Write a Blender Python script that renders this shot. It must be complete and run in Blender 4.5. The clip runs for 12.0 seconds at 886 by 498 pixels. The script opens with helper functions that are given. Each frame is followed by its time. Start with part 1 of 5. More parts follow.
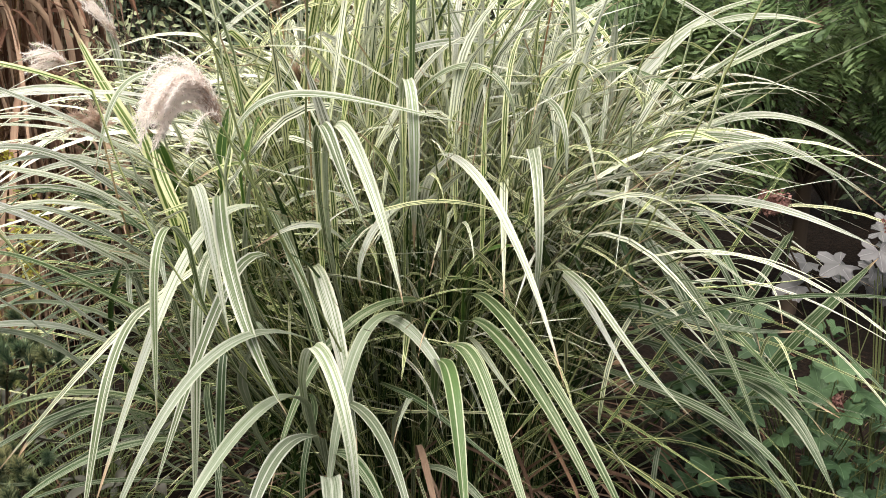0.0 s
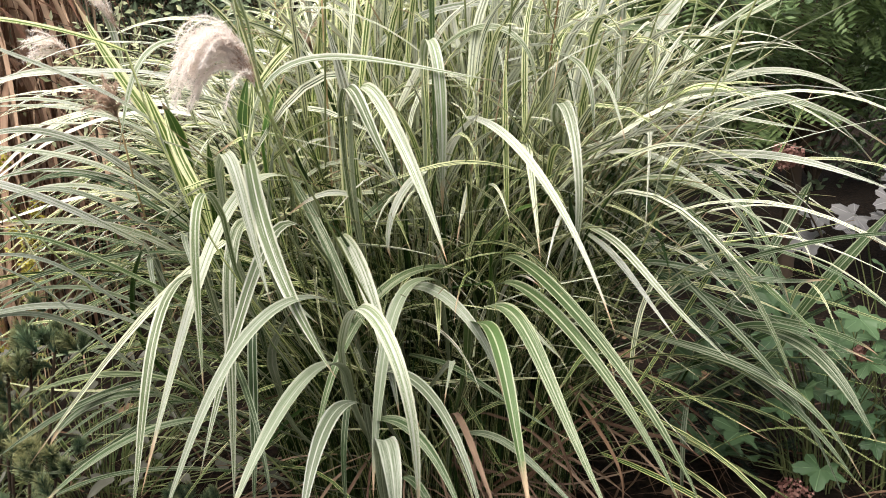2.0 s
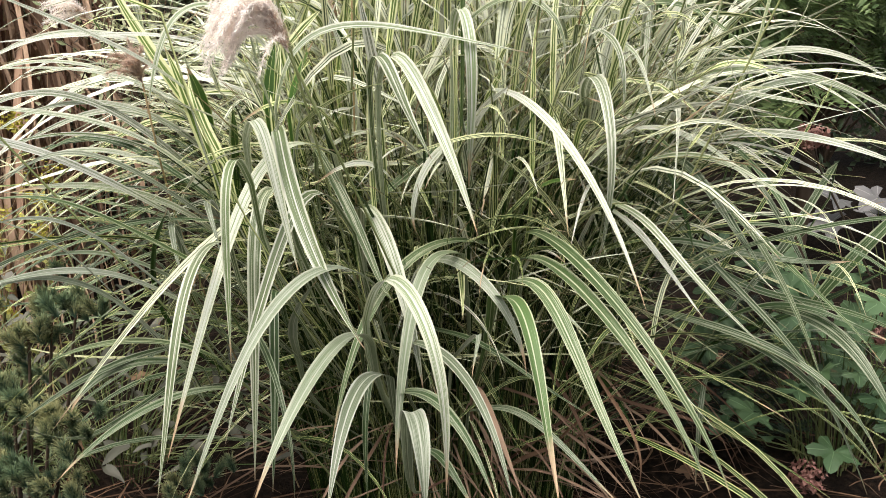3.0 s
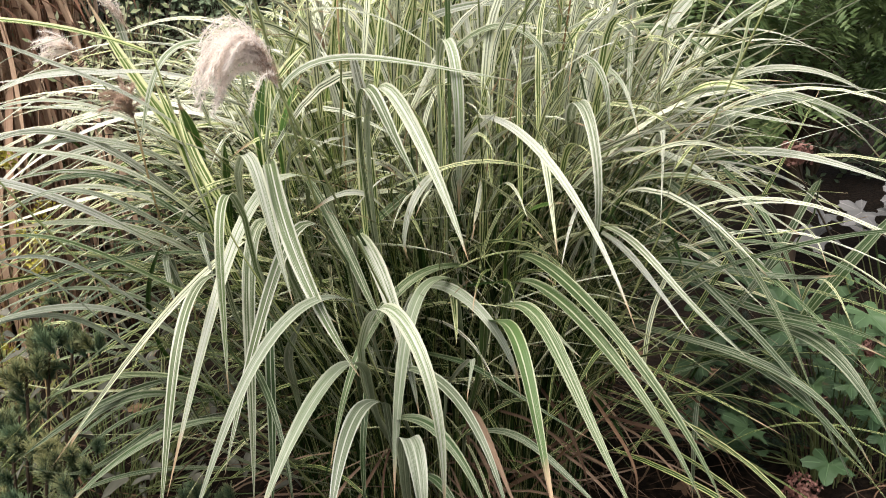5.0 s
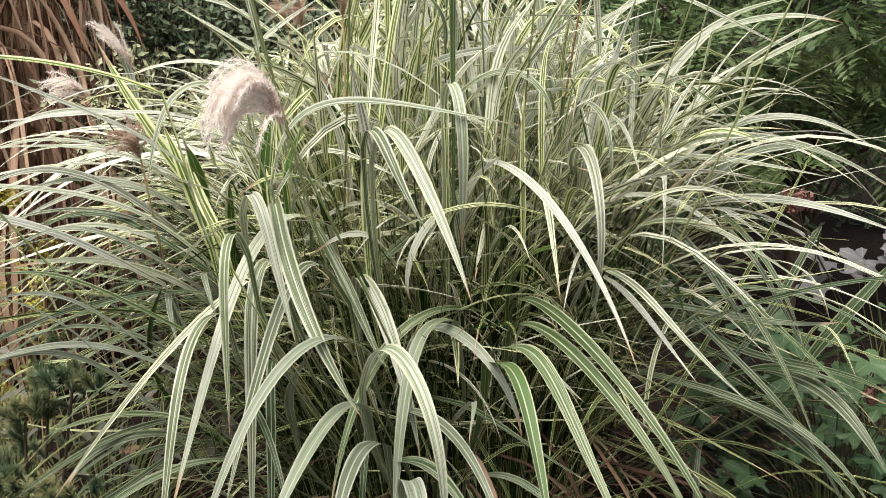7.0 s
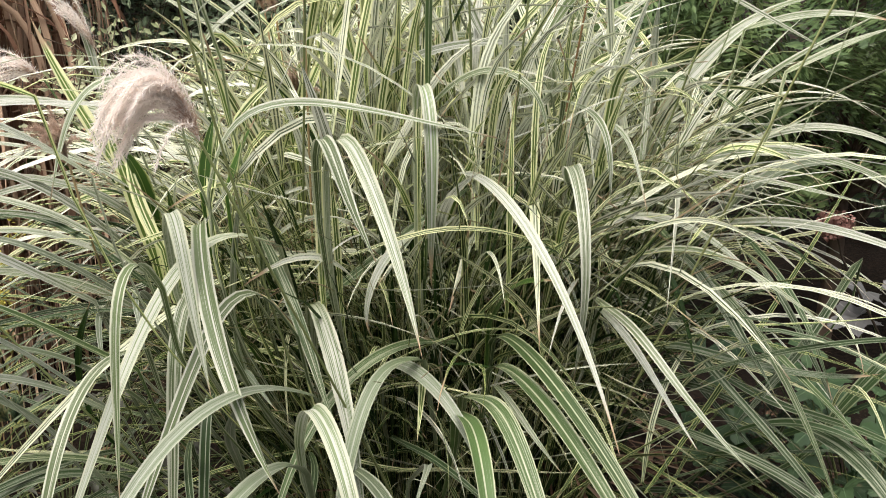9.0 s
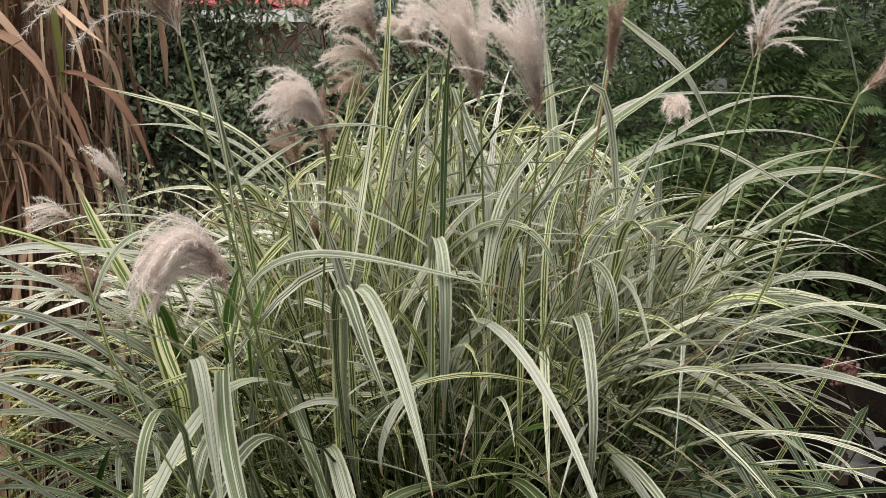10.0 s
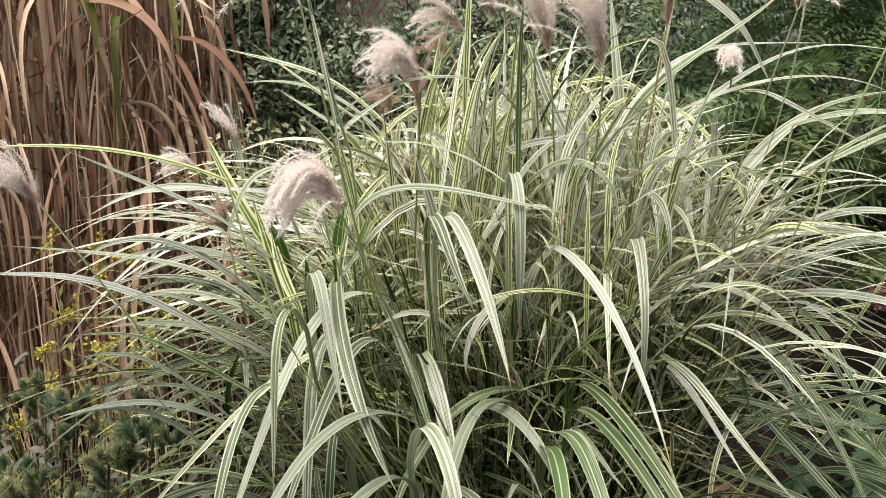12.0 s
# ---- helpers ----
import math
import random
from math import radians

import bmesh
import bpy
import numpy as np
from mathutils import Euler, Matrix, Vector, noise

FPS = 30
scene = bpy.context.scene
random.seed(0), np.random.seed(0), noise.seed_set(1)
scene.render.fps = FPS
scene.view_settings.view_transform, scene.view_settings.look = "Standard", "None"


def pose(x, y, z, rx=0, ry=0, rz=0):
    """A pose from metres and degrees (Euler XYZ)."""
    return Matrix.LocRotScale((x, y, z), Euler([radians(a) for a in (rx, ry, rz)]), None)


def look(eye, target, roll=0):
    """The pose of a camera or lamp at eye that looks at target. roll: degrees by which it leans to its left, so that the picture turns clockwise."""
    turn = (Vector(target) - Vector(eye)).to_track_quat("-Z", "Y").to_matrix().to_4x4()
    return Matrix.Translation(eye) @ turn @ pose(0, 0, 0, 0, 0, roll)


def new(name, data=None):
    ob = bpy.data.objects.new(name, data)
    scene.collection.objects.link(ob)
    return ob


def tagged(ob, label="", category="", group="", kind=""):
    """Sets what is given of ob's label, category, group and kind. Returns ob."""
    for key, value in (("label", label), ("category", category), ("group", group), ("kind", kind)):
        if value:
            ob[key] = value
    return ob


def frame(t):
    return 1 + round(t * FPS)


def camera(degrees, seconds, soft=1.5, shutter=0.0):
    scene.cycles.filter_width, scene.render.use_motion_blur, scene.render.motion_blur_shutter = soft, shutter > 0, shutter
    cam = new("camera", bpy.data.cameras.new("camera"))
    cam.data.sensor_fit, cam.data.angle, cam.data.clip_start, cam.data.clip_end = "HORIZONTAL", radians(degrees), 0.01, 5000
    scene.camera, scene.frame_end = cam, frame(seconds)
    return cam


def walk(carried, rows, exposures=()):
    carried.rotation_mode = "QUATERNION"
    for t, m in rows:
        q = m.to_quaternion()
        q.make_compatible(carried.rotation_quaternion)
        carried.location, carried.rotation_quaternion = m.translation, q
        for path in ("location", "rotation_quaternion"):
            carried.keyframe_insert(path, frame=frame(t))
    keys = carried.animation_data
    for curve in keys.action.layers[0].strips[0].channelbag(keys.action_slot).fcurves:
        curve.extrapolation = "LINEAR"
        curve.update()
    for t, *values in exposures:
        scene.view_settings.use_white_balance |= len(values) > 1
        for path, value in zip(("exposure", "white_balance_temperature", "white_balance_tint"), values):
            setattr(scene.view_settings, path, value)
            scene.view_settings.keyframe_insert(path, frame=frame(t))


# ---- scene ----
cam = camera(50.5, 12.0, soft=0.8, shutter=0.2)
PATH = [
    (0, (0.066, -0.003, 1.537), (0.0, 1.906, 0.943), -0.1),
    (0.5, (0.09, -0.025, 1.531), (-0.007, 1.886, 0.949), 0.5),
    (1, (0.122, -0.028, 1.54), (0.021, 1.878, 0.942), 0.4),
    (1.5, (0.073, -0.023, 1.516), (-0.005, 1.887, 0.926), -0.9),
    (2, (-0.032, -0.003, 1.474), (-0.037, 1.907, 0.88), -2.5),
    (2.5, (-0.07, 0.004, 1.47), (-0.079, 1.9, 0.834), -1.9),
    (3, (-0.073, 0.008, 1.467), (-0.08, 1.902, 0.824), -1.3),
    (4.8, (-0.083, -0.007, 1.473), (-0.081, 1.893, 0.85), -2.2),
    (5, (-0.071, -0.008, 1.482), (-0.061, 1.899, 0.88), -2.7),
    (5.5, (-0.067, -0.016, 1.484), (-0.037, 1.915, 0.962), -2.9),
    (6, (-0.081, -0.011, 1.48), (-0.051, 1.92, 0.961), -2.7),
    (6.5, (-0.086, -0.016, 1.482), (-0.061, 1.917, 0.969), -2.0),
    (7, (-0.078, -0.014, 1.478), (-0.061, 1.92, 0.969), -2.0),
    (7.2, (-0.08, -0.004, 1.473), (-0.065, 1.931, 0.967), -2.1),
    (8.8, (0.026, 0.212, 1.49), (-0.044, 2.128, 0.92), -0.9),
    (9, (0.031, 0.224, 1.493), (-0.041, 2.143, 0.934), -0.4),
    (9.5, (0.037, 0.208, 1.512), (-0.051, 2.169, 1.129), -0.0),
    (10, (0.033, 0.173, 1.527), (-0.068, 2.15, 1.242), -0.1),
    (10.5, (0.017, 0.106, 1.536), (-0.099, 2.082, 1.25), 0.0),
    (11, (0.02, 0.022, 1.533), (-0.15, 1.992, 1.234), -0.6),
    (11.5, (0.037, -0.038, 1.521), (-0.223, 1.914, 1.174), -1.0),
    (12, (0.051, -0.061, 1.516), (-0.217, 1.887, 1.15), -1.2),
]
LIGHT = 1.0
walk(cam, [(t, look(eye, target, roll)) for t, eye, target, roll in PATH],
     exposures=[(0.0, LIGHT + 0.15), (3.2, LIGHT + 0.15), (5.5, LIGHT), (7.2, LIGHT), (9.0, LIGHT - 0.1), (9.5, LIGHT - 0.25), (10.0, LIGHT - 0.66), (10.6, LIGHT - 0.66), (11.2, LIGHT - 0.35), (12.0, LIGHT - 0.08)])

# ---- world and sun: bright overcast sky ----
SUN_ELEVATION, SUN_TURN = 67.0, -152.0
world = bpy.data.worlds.new("overcast_sky")
scene.world = world
world.use_nodes = True
sky = world.node_tree.nodes.new("ShaderNodeTexSky")
sky.sky_type = "NISHITA"
sky.sun_disc = False
sky.sun_elevation = radians(SUN_ELEVATION)
sky.sun_rotation = radians(SUN_TURN)
sky.dust_density = 4.0
sky.ozone_density = 0.6
grey = world.node_tree.nodes.new("ShaderNodeHueSaturation")
grey.inputs["Saturation"].default_value = 0.4
world.node_tree.links.new(sky.outputs["Color"], grey.inputs["Color"])
world.node_tree.links.new(grey.outputs["Color"], world.node_tree.nodes["Background"].inputs["Color"])
world.node_tree.nodes["Background"].inputs["Strength"].default_value = 0.092

sun_data = bpy.data.lights.new("sun", "SUN")
sun_data.energy = 3.05
sun_data.angle = radians(60)
sun_data.color = (1.0, 0.93, 0.85)
sun = new("sun", sun_data)
sun_from = Vector((math.sin(radians(SUN_TURN)) * math.cos(radians(SUN_ELEVATION)), math.cos(radians(SUN_TURN)) * math.cos(radians(SUN_ELEVATION)), math.sin(radians(SUN_ELEVATION))))
sun.matrix_world = look(sun_from * 20, (0, 0, 0))


# ---- materials ----
class Nodes:
    """A short way to write node materials."""

    def __init__(self, name):
        self.mat = bpy.data.materials.new(name)
        self.mat.use_nodes = True
        self.tree = self.mat.node_tree
        self.bsdf = self.tree.nodes["Principled BSDF"]
        self.out = self.tree.nodes["Material Output"]

    def put(self, socket, value):
        if isinstance(value, bpy.types.NodeSocket):
            self.tree.links.new(value, socket)
        else:
            socket.default_value = value

    def math(self, op, a, b=0.0, c=0.0, clamp=False):
        n = self.tree.nodes.new("ShaderNodeMath")
        n.operation, n.use_clamp = op, clamp
        for socket, value in zip(n.inputs, (a, b, c)):
            self.put(socket, value)
        return n.outputs[0]

    def step(self, value, low, high):
        n = self.tree.nodes.new("ShaderNodeMapRange")
        n.interpolation_type = "SMOOTHSTEP"
        self.put(n.inputs["Value"], value)
        self.put(n.inputs["From Min"], low)
        self.put(n.inputs["From Max"], high)
        return n.outputs[0]

    def mix(self, factor, a, b, mode="MIX"):
        n = self.tree.nodes.new("ShaderNodeMix")
        n.data_type, n.blend_type = "RGBA", mode
        self.put(n.inputs[0], factor)
        self.put(n.inputs[6], a if isinstance(a, bpy.types.NodeSocket) else (*a, 1))
        self.put(n.inputs[7], b if isinstance(b, bpy.types.NodeSocket) else (*b, 1))
        return n.outputs[2]

    def vector(self, x, y, z):
        n = self.tree.nodes.new("ShaderNodeCombineXYZ")
        for socket, value in zip(n.inputs, (x, y, z)):
            self.put(socket, value)
        return n.outputs[0]

    def noise(self, vector, scale, detail=2.0, rough=0.5):
        n = self.tree.nodes.new("ShaderNodeTexNoise")
        n.inputs["Scale"].default_value = scale
        n.inputs["Detail"].default_value = detail
        n.inputs["Roughness"].default_value = rough
        if vector is not None:
            self.put(n.inputs["Vector"], vector)
        return n.outputs[0]

    def place(self):
        return self.tree.nodes.new("ShaderNodeNewGeometry").outputs["Position"]

    def uv(self):
        n = self.tree.nodes.new("ShaderNodeUVMap")
        s = self.tree.nodes.new("ShaderNodeSeparateXYZ")
        self.tree.links.new(n.outputs[0], s.inputs[0])
        return s.outputs[0], s.outputs[1]

    def chance(self):
        """A number from 0 to 1 for each leaf: by object and by island."""
        a = self.tree.nodes.new("ShaderNodeObjectInfo").outputs["Random"]
        b = self.tree.nodes.new("ShaderNodeNewGeometry").outputs["Random Per Island"]
        return self.math("FRACT", self.math("ADD", a, b))

    def bump(self, height, strength, distance):
        n = self.tree.nodes.new("ShaderNodeBump")
        n.inputs["Strength"].default_value = strength
        n.inputs["Distance"].default_value = distance
        self.put(n.inputs["Height"], height)
        self.tree.links.new(n.outputs[0], self.bsdf.inputs["Normal"])

    def finish(self, color, rough=0.6, thin=0.0, gloss=0.5):
        """Sets colour and roughness; thin: the share of light that shines through a leaf."""
        self.put(self.bsdf.inputs["Base Color"], color if isinstance(color, bpy.types.NodeSocket) else (*color, 1))
        self.put(self.bsdf.inputs["Roughness"], rough)
        self.bsdf.inputs["Specular IOR Level"].default_value = gloss
        if thin:
            t = self.tree.nodes.new("ShaderNodeBsdfTranslucent")
            self.put(t.inputs["Color"], color if isinstance(color, bpy.types.NodeSocket) else (*color, 1))
            m = self.tree.nodes.new("ShaderNodeMixShader")
            m.inputs[0].default_value = thin
            self.tree.links.new(self.bsdf.outputs[0], m.inputs[1])
            self.tree.links.new(t.outputs[0], m.inputs[2])
            self.tree.links.new(m.outputs[0], self.out.inputs["Surface"])
        return self.mat


def variegated(name, green, cream, edge, rib, streak, tip=0.94, lines=19.0, gold=0.2, soft=0.11, sheen=0.5, thin=0.23):
    """A long grass leaf: green with a pale midrib, pale margins and pale streaks along it, dry at its tip."""
    n = Nodes(name)
    u, v = n.uv()
    r = n.chance()
    d = n.math("ABSOLUTE", n.math("SUBTRACT", n.math("MULTIPLY", u, 2.0), 1.0))
    shift = n.math("MULTIPLY", r, 43.0)
    line = n.noise(n.vector(n.math("MULTIPLY", u, 1.0), n.math("MULTIPLY", v, 0.10), shift), lines, 3.0, 0.62)
    wave = n.noise(n.vector(0.0, n.math("MULTIPLY", v, 3.0), shift), 2.0)
    border = n.math("ADD", edge, n.math("MULTIPLY", n.math("SUBTRACT", wave, 0.5), 0.35))
    margin = n.step(d, n.math("SUBTRACT", border, 0.07), n.math("ADD", border, 0.07))
    middle = n.math("SUBTRACT", 1.0, n.step(d, rib * 0.6, rib * 1.5))
    low = n.math("ADD", streak, n.math("MULTIPLY", n.math("SUBTRACT", n.math("FRACT", n.math("MULTIPLY", r, 7.3)), 0.5), 0.14))
    streaks = n.step(line, n.math("SUBTRACT", low, soft * 0.7), n.math("ADD", low, soft * 1.3))
    pale = n.math("MAXIMUM", n.math("MAXIMUM", margin, middle), streaks)
    other = n.math("FRACT", n.math("MULTIPLY", r, 13.7))
    green_mix = n.mix(other, tuple(c * 0.75 for c in green), tuple(min(1, c * 1.35) for c in green))
    cream_mix = n.mix(n.math("FRACT", n.math("MULTIPLY", r, 29.1)), cream, (cream[0] * 0.93, cream[1] * 0.96, cream[2] * 0.85))
    fine = n.noise(n.vector(n.math("MULTIPLY", u, 60.0), n.math("MULTIPLY", v, 2.0), shift), 1.0)
    rim = n.math("MULTIPLY", n.math("MULTIPLY", margin, n.step(other, 0.15, 0.6)), gold)
    cream_mix = n.mix(rim, cream_mix, n.mix(1.0, cream_mix, (0.98, 1.0, 0.66), "MULTIPLY"))
    color = n.mix(pale, green_mix, cream_mix)
    color = n.mix(n.math("MULTIPLY", fine, 0.35), color, n.mix(1.0, color, (0.62, 0.66, 0.55), "MULTIPLY"))
    base = n.math("MULTIPLY", n.math("SUBTRACT", 1.0, n.step(v, 0.03, 0.28)), 0.32)
    color = n.mix(base, color, n.mix(1.0, color, (0.78, 0.88, 0.42), "MULTIPLY"))
    spots = n.noise(n.vector(n.math("MULTIPLY", u, 0.6), n.math("MULTIPLY", v, 9.0), shift), 2.2, 4.0, 0.65)
    start = n.math("SUBTRACT", tip, n.math("MULTIPLY", n.math("POWER", other, 3.0), 0.14))
    dry = n.math("ADD", n.step(n.math("ADD", v, n.math("MULTIPLY", n.math("SUBTRACT", spots, 0.5), 0.12)), start, n.math("ADD", start, 0.08)), n.math("MULTIPLY", n.step(spots, 0.66, 0.8), 0.45), clamp=True)
    color = n.mix(dry, color, (0.46, 0.34, 0.22))
    n.bump(n.math("ADD", line, n.math("MULTIPLY", fine, 0.5)), 0.35, 0.002)
    return n.finish(color, n.math("ADD", 0.36, n.math("MULTIPLY", fine, 0.25)), thin, sheen)


striped = variegated("striped_leaf", (0.115, 0.16, 0.062), (0.58, 0.58, 0.525), 0.73, 0.08, 0.54, lines=22.0, soft=0.08)
# Soft-striped broad leaf, darkened in place of the shade low on the clump.
front = variegated("broad_front_leaf", (0.135, 0.175, 0.098), (0.41, 0.425, 0.375), 0.78, 0.09, 0.55, lines=30.0, soft=0.16)
white = variegated("pale_leaf", (0.16, 0.21, 0.10), (0.59, 0.59, 0.555), 0.72, 0.12, 0.51, lines=22.0, gold=0.35, soft=0.09)
# Darker striped leaf; shade of the low and right side is in its colour.
shade_striped = variegated("shade_striped_leaf", (0.036, 0.07, 0.022), (0.32, 0.345, 0.27), 0.80, 0.08, 0.58, lines=20.0, soft=0.07, sheen=0.35)
yellow = variegated("yellow_green_leaf", (0.11, 0.175, 0.035), (0.84, 0.83, 0.56), 0.54, 0.08, 0.62, lines=12.0, gold=0.25, soft=0.07, sheen=0.3, thin=0.25)
green = variegated("green_leaf", (0.07, 0.12, 0.038), (0.48, 0.50, 0.37), 0.87, 0.08, 0.60, lines=20.0, soft=0.08, sheen=0.4)
# Plain green darkened almost to black, as the shade in the clump's gaps.
deep = variegated("shade_dark_green_leaf", (0.018, 0.045, 0.009), (0.10, 0.16, 0.035), 0.96, 0.05, 0.8, sheen=0.3)
fresh = variegated("fresh_green_leaf", (0.045, 0.10, 0.018), (0.34, 0.40, 0.16), 0.84, 0.05, 0.75, sheen=0.3)
# Inside leaves, here and next: green darkened to stand for shade between leaves.
inner = variegated("shade_tinted_leaf", (0.028, 0.06, 0.011), (0.62, 0.63, 0.34), 0.74, 0.06, 0.70, lines=8.0, gold=0.5, soft=0.07, sheen=0.3)
inner_pale = variegated("shade_tinted_pale_leaf", (0.045, 0.08, 0.018), (0.82, 0.81, 0.55), 0.60, 0.12, 0.58, lines=12.0, gold=0.35, soft=0.07, sheen=0.3, thin=0.25)
# Crown leaves are paler by nature; extra brightness in the cream stands for toplight.
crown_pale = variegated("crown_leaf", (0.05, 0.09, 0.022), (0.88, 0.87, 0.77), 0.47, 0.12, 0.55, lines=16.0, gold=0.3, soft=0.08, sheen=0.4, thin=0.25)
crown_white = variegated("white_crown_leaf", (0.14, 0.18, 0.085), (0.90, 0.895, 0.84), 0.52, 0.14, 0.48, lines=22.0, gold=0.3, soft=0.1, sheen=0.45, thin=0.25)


def streaky(name, dark, light, thin=0.15, rough=0.7):
    """Dry leaves and stalks, streaked lengthwise, each of its own shade."""
    n = Nodes(name)
    u, v = n.uv()
    r = n.chance()
    shift = n.math("MULTIPLY", r, 31.0)
    line = n.noise(n.vector(n.math("MULTIPLY", u, 5.0), n.math("MULTIPLY", v, 1.2), shift), 2.0, 4.0, 0.6)
    color = n.mix(n.math("ADD", n.math("MULTIPLY", line, 0.7), n.math("MULTIPLY", n.math("SUBTRACT", r, 0.42), 1.1), clamp=True), dark, light)
    n.bump(line, 0.3, 0.002)
    return n.finish(color, rough, thin, 0.25)


dry = streaky("dry_leaf", (0.10, 0.055, 0.035), (0.38, 0.27, 0.19))
dry_tall = streaky("tall_dry_leaf", (0.17, 0.085, 0.052), (0.70, 0.50, 0.35))
green_tall = streaky("tall_green_leaf", (0.07, 0.11, 0.03), (0.28, 0.27, 0.08), 0.25)
culm_green = streaky("green_culm", (0.07, 0.11, 0.035), (0.22, 0.24, 0.10), 0.0, 0.5)
culm_dry = streaky("dry_culm", (0.22, 0.13, 0.06), (0.50, 0.37, 0.20), 0.0, 0.55)
bark = streaky("brown_bark", (0.035, 0.025, 0.018), (0.12, 0.085, 0.06), 0.0, 0.85)
straw = streaky("straw_litter", (0.05, 0.027, 0.016), (0.19, 0.115, 0.07), 0.1, 0.8)


def fluff(name, base, pale):
    n = Nodes(name)
    r = n.chance()
    big = n.noise(n.place(), 22.0, 3.0)
    color = n.mix(n.math("ADD", n.math("MULTIPLY", big, 0.8), n.math("MULTIPLY", r, 0.35), clamp=True), base, pale)
    return n.finish(color, 0.8, 0.52, 0.2)


silk = fluff("silky_plume", (0.94, 0.85, 0.80), (0.985, 0.945, 0.905))
silk_brown = fluff("brown_plume", (0.48, 0.34, 0.26), (0.72, 0.58, 0.48))


def foliage(name, dark, mid, light, thin=0.25, rough=0.55, gloss=0.35):
    """Small leaves: shade varies from leaf to leaf and over the shrub."""
    n = Nodes(name)
    r = n.chance()
    big = n.noise(n.place(), 3.0, 3.0)
    fine = n.noise(n.place(), 90.0, 2.0)
    color = n.mix(n.step(big, 0.35, 0.65), n.mix(r, dark, mid), n.mix(r, mid, light))
    color = n.mix(n.math("MULTIPLY", fine, 0.4), color, n.mix(1.0, color, (0.6, 0.65, 0.5), "MULTIPLY"))
    return n.finish(color, rough, thin, gloss)


feathery_mat = foliage("feathery_leaflet", (0.06, 0.105, 0.04), (0.12, 0.185, 0.07), (0.22, 0.29, 0.11))
shrub_mat = foliage("dark_shrub_leaf", (0.18, 0.26, 0.15), (0.42, 0.52, 0.34), (0.62, 0.69, 0.52), 0.35)
far_mat = foliage("far_tree_leaf", (0.03, 0.055, 0.03), (0.07, 0.10, 0.05), (0.13, 0.16, 0.085))


def pine_needles():
    """Needles: dark at the shoot, paler and yellower at the tip."""
    n = Nodes("pine_needle")
    u, v = n.uv()
    big = n.noise(n.place(), 12.0, 3.0)
    tip = n.mix(n.step(big, 0.38, 0.62), (0.17, 0.235, 0.125), (0.40, 0.39, 0.19))
    return n.finish(n.mix(n.step(v, 0.15, 1.0), n.mix(big, (0.035, 0.075, 0.05), (0.07, 0.13, 0.085)), tip), 0.5, 0.15, 0.35)


pine_mat = pine_needles()
spruce_mat = foliage("dark_needle", (0.012, 0.026, 0.018), (0.028, 0.052, 0.036), (0.05, 0.08, 0.05), 0.05, 0.55)
gold_mat = foliage("yellow_flower", (0.32, 0.28, 0.04), (0.48, 0.42, 0.07), (0.60, 0.54, 0.16), 0.3, 0.6)
gold_leaf = foliage("yellowing_leaf", (0.12, 0.14, 0.04), (0.26, 0.26, 0.07), (0.42, 0.38, 0.12), 0.3, 0.6)


def palmate(name, dark, light):
    """Broad lobed leaves with pale veins that spread from the stalk."""
    n = Nodes(name)
    u, v = n.uv()
    r = n.chance()
    vein = n.math("SUBTRACT", 1.0, n.step(n.math("MULTIPLY", n.math("ABSOLUTE", n.math("SINE", n.math("MULTIPLY", u, 2.5))), n.math("ADD", v, 0.25)), 0.02, 0.09))
    patch = n.noise(n.place(), 25.0, 4.0, 0.6)
    color = n.mix(n.math("ADD", n.math("MULTIPLY", r, 0.6), n.math("MULTIPLY", patch, 0.5), clamp=True), dark, light)
    color = n.mix(n.math("MULTIPLY", vein, 0.45), color, tuple(min(1, c * 1.8 + 0.05) for c in light))
    color = n.mix(n.math("MULTIPLY", n.step(patch, 0.62, 0.75), 0.5), color, (0.22, 0.13, 0.07))
    n.bump(n.math("SUBTRACT", patch, n.math("MULTIPLY", vein, 0.6)), 0.5, 0.004)
    return n.finish(color, 0.5, 0.2, 0.4)


lobed_green = palmate("lobed_green_leaf", (0.03, 0.07, 0.03), (0.10, 0.17, 0.075))
lobed_grey = palmate("lobed_grey_leaf", (0.08, 0.085, 0.08), (0.18, 0.17, 0.175))
withered_grey = foliage("withered_grey_leaf", (0.05, 0.055, 0.04), (0.11, 0.11, 0.085), (0.18, 0.17, 0.145), 0.15, 0.6)
cream_leaf = foliage("cream_leaf", (0.16, 0.22, 0.09), (0.46, 0.48, 0.28), (0.64, 0.64, 0.46), 0.3, 0.5)
wire_mat = streaky("dark_wire", (0.02, 0.018, 0.015), (0.06, 0.05, 0.04), 0.0, 0.7)
autumn_leaf = foliage("fallen_leaf", (0.07, 0.04, 0.025), (0.15, 0.085, 0.05), (0.26, 0.17, 0.10), 0.1, 0.7)
rust_needles = foliage("rust_needles", (0.28, 0.09, 0.03), (0.45, 0.17, 0.07), (0.55, 0.28, 0.14), 0.1, 0.7)
flower_dry = foliage("dry_pink_flower", (0.17, 0.07, 0.06), (0.28, 0.13, 0.11), (0.40, 0.23, 0.20), 0.2, 0.7)


def soil():
    n = Nodes("dark_mulch")
    big = n.noise(n.place(), 2.5, 4.0)
    fine = n.noise(n.place(), 55.0, 6.0, 0.7)
    color = n.mix(n.step(fine, 0.4, 0.7), (0.012, 0.009, 0.007), n.mix(big, (0.024, 0.016, 0.011), (0.045, 0.03, 0.021)))
    n.bump(n.math("ADD", fine, n.math("MULTIPLY", big, 0.6)), 0.9, 0.03)
    return n.finish(color, 0.95, 0.0, 0.08)


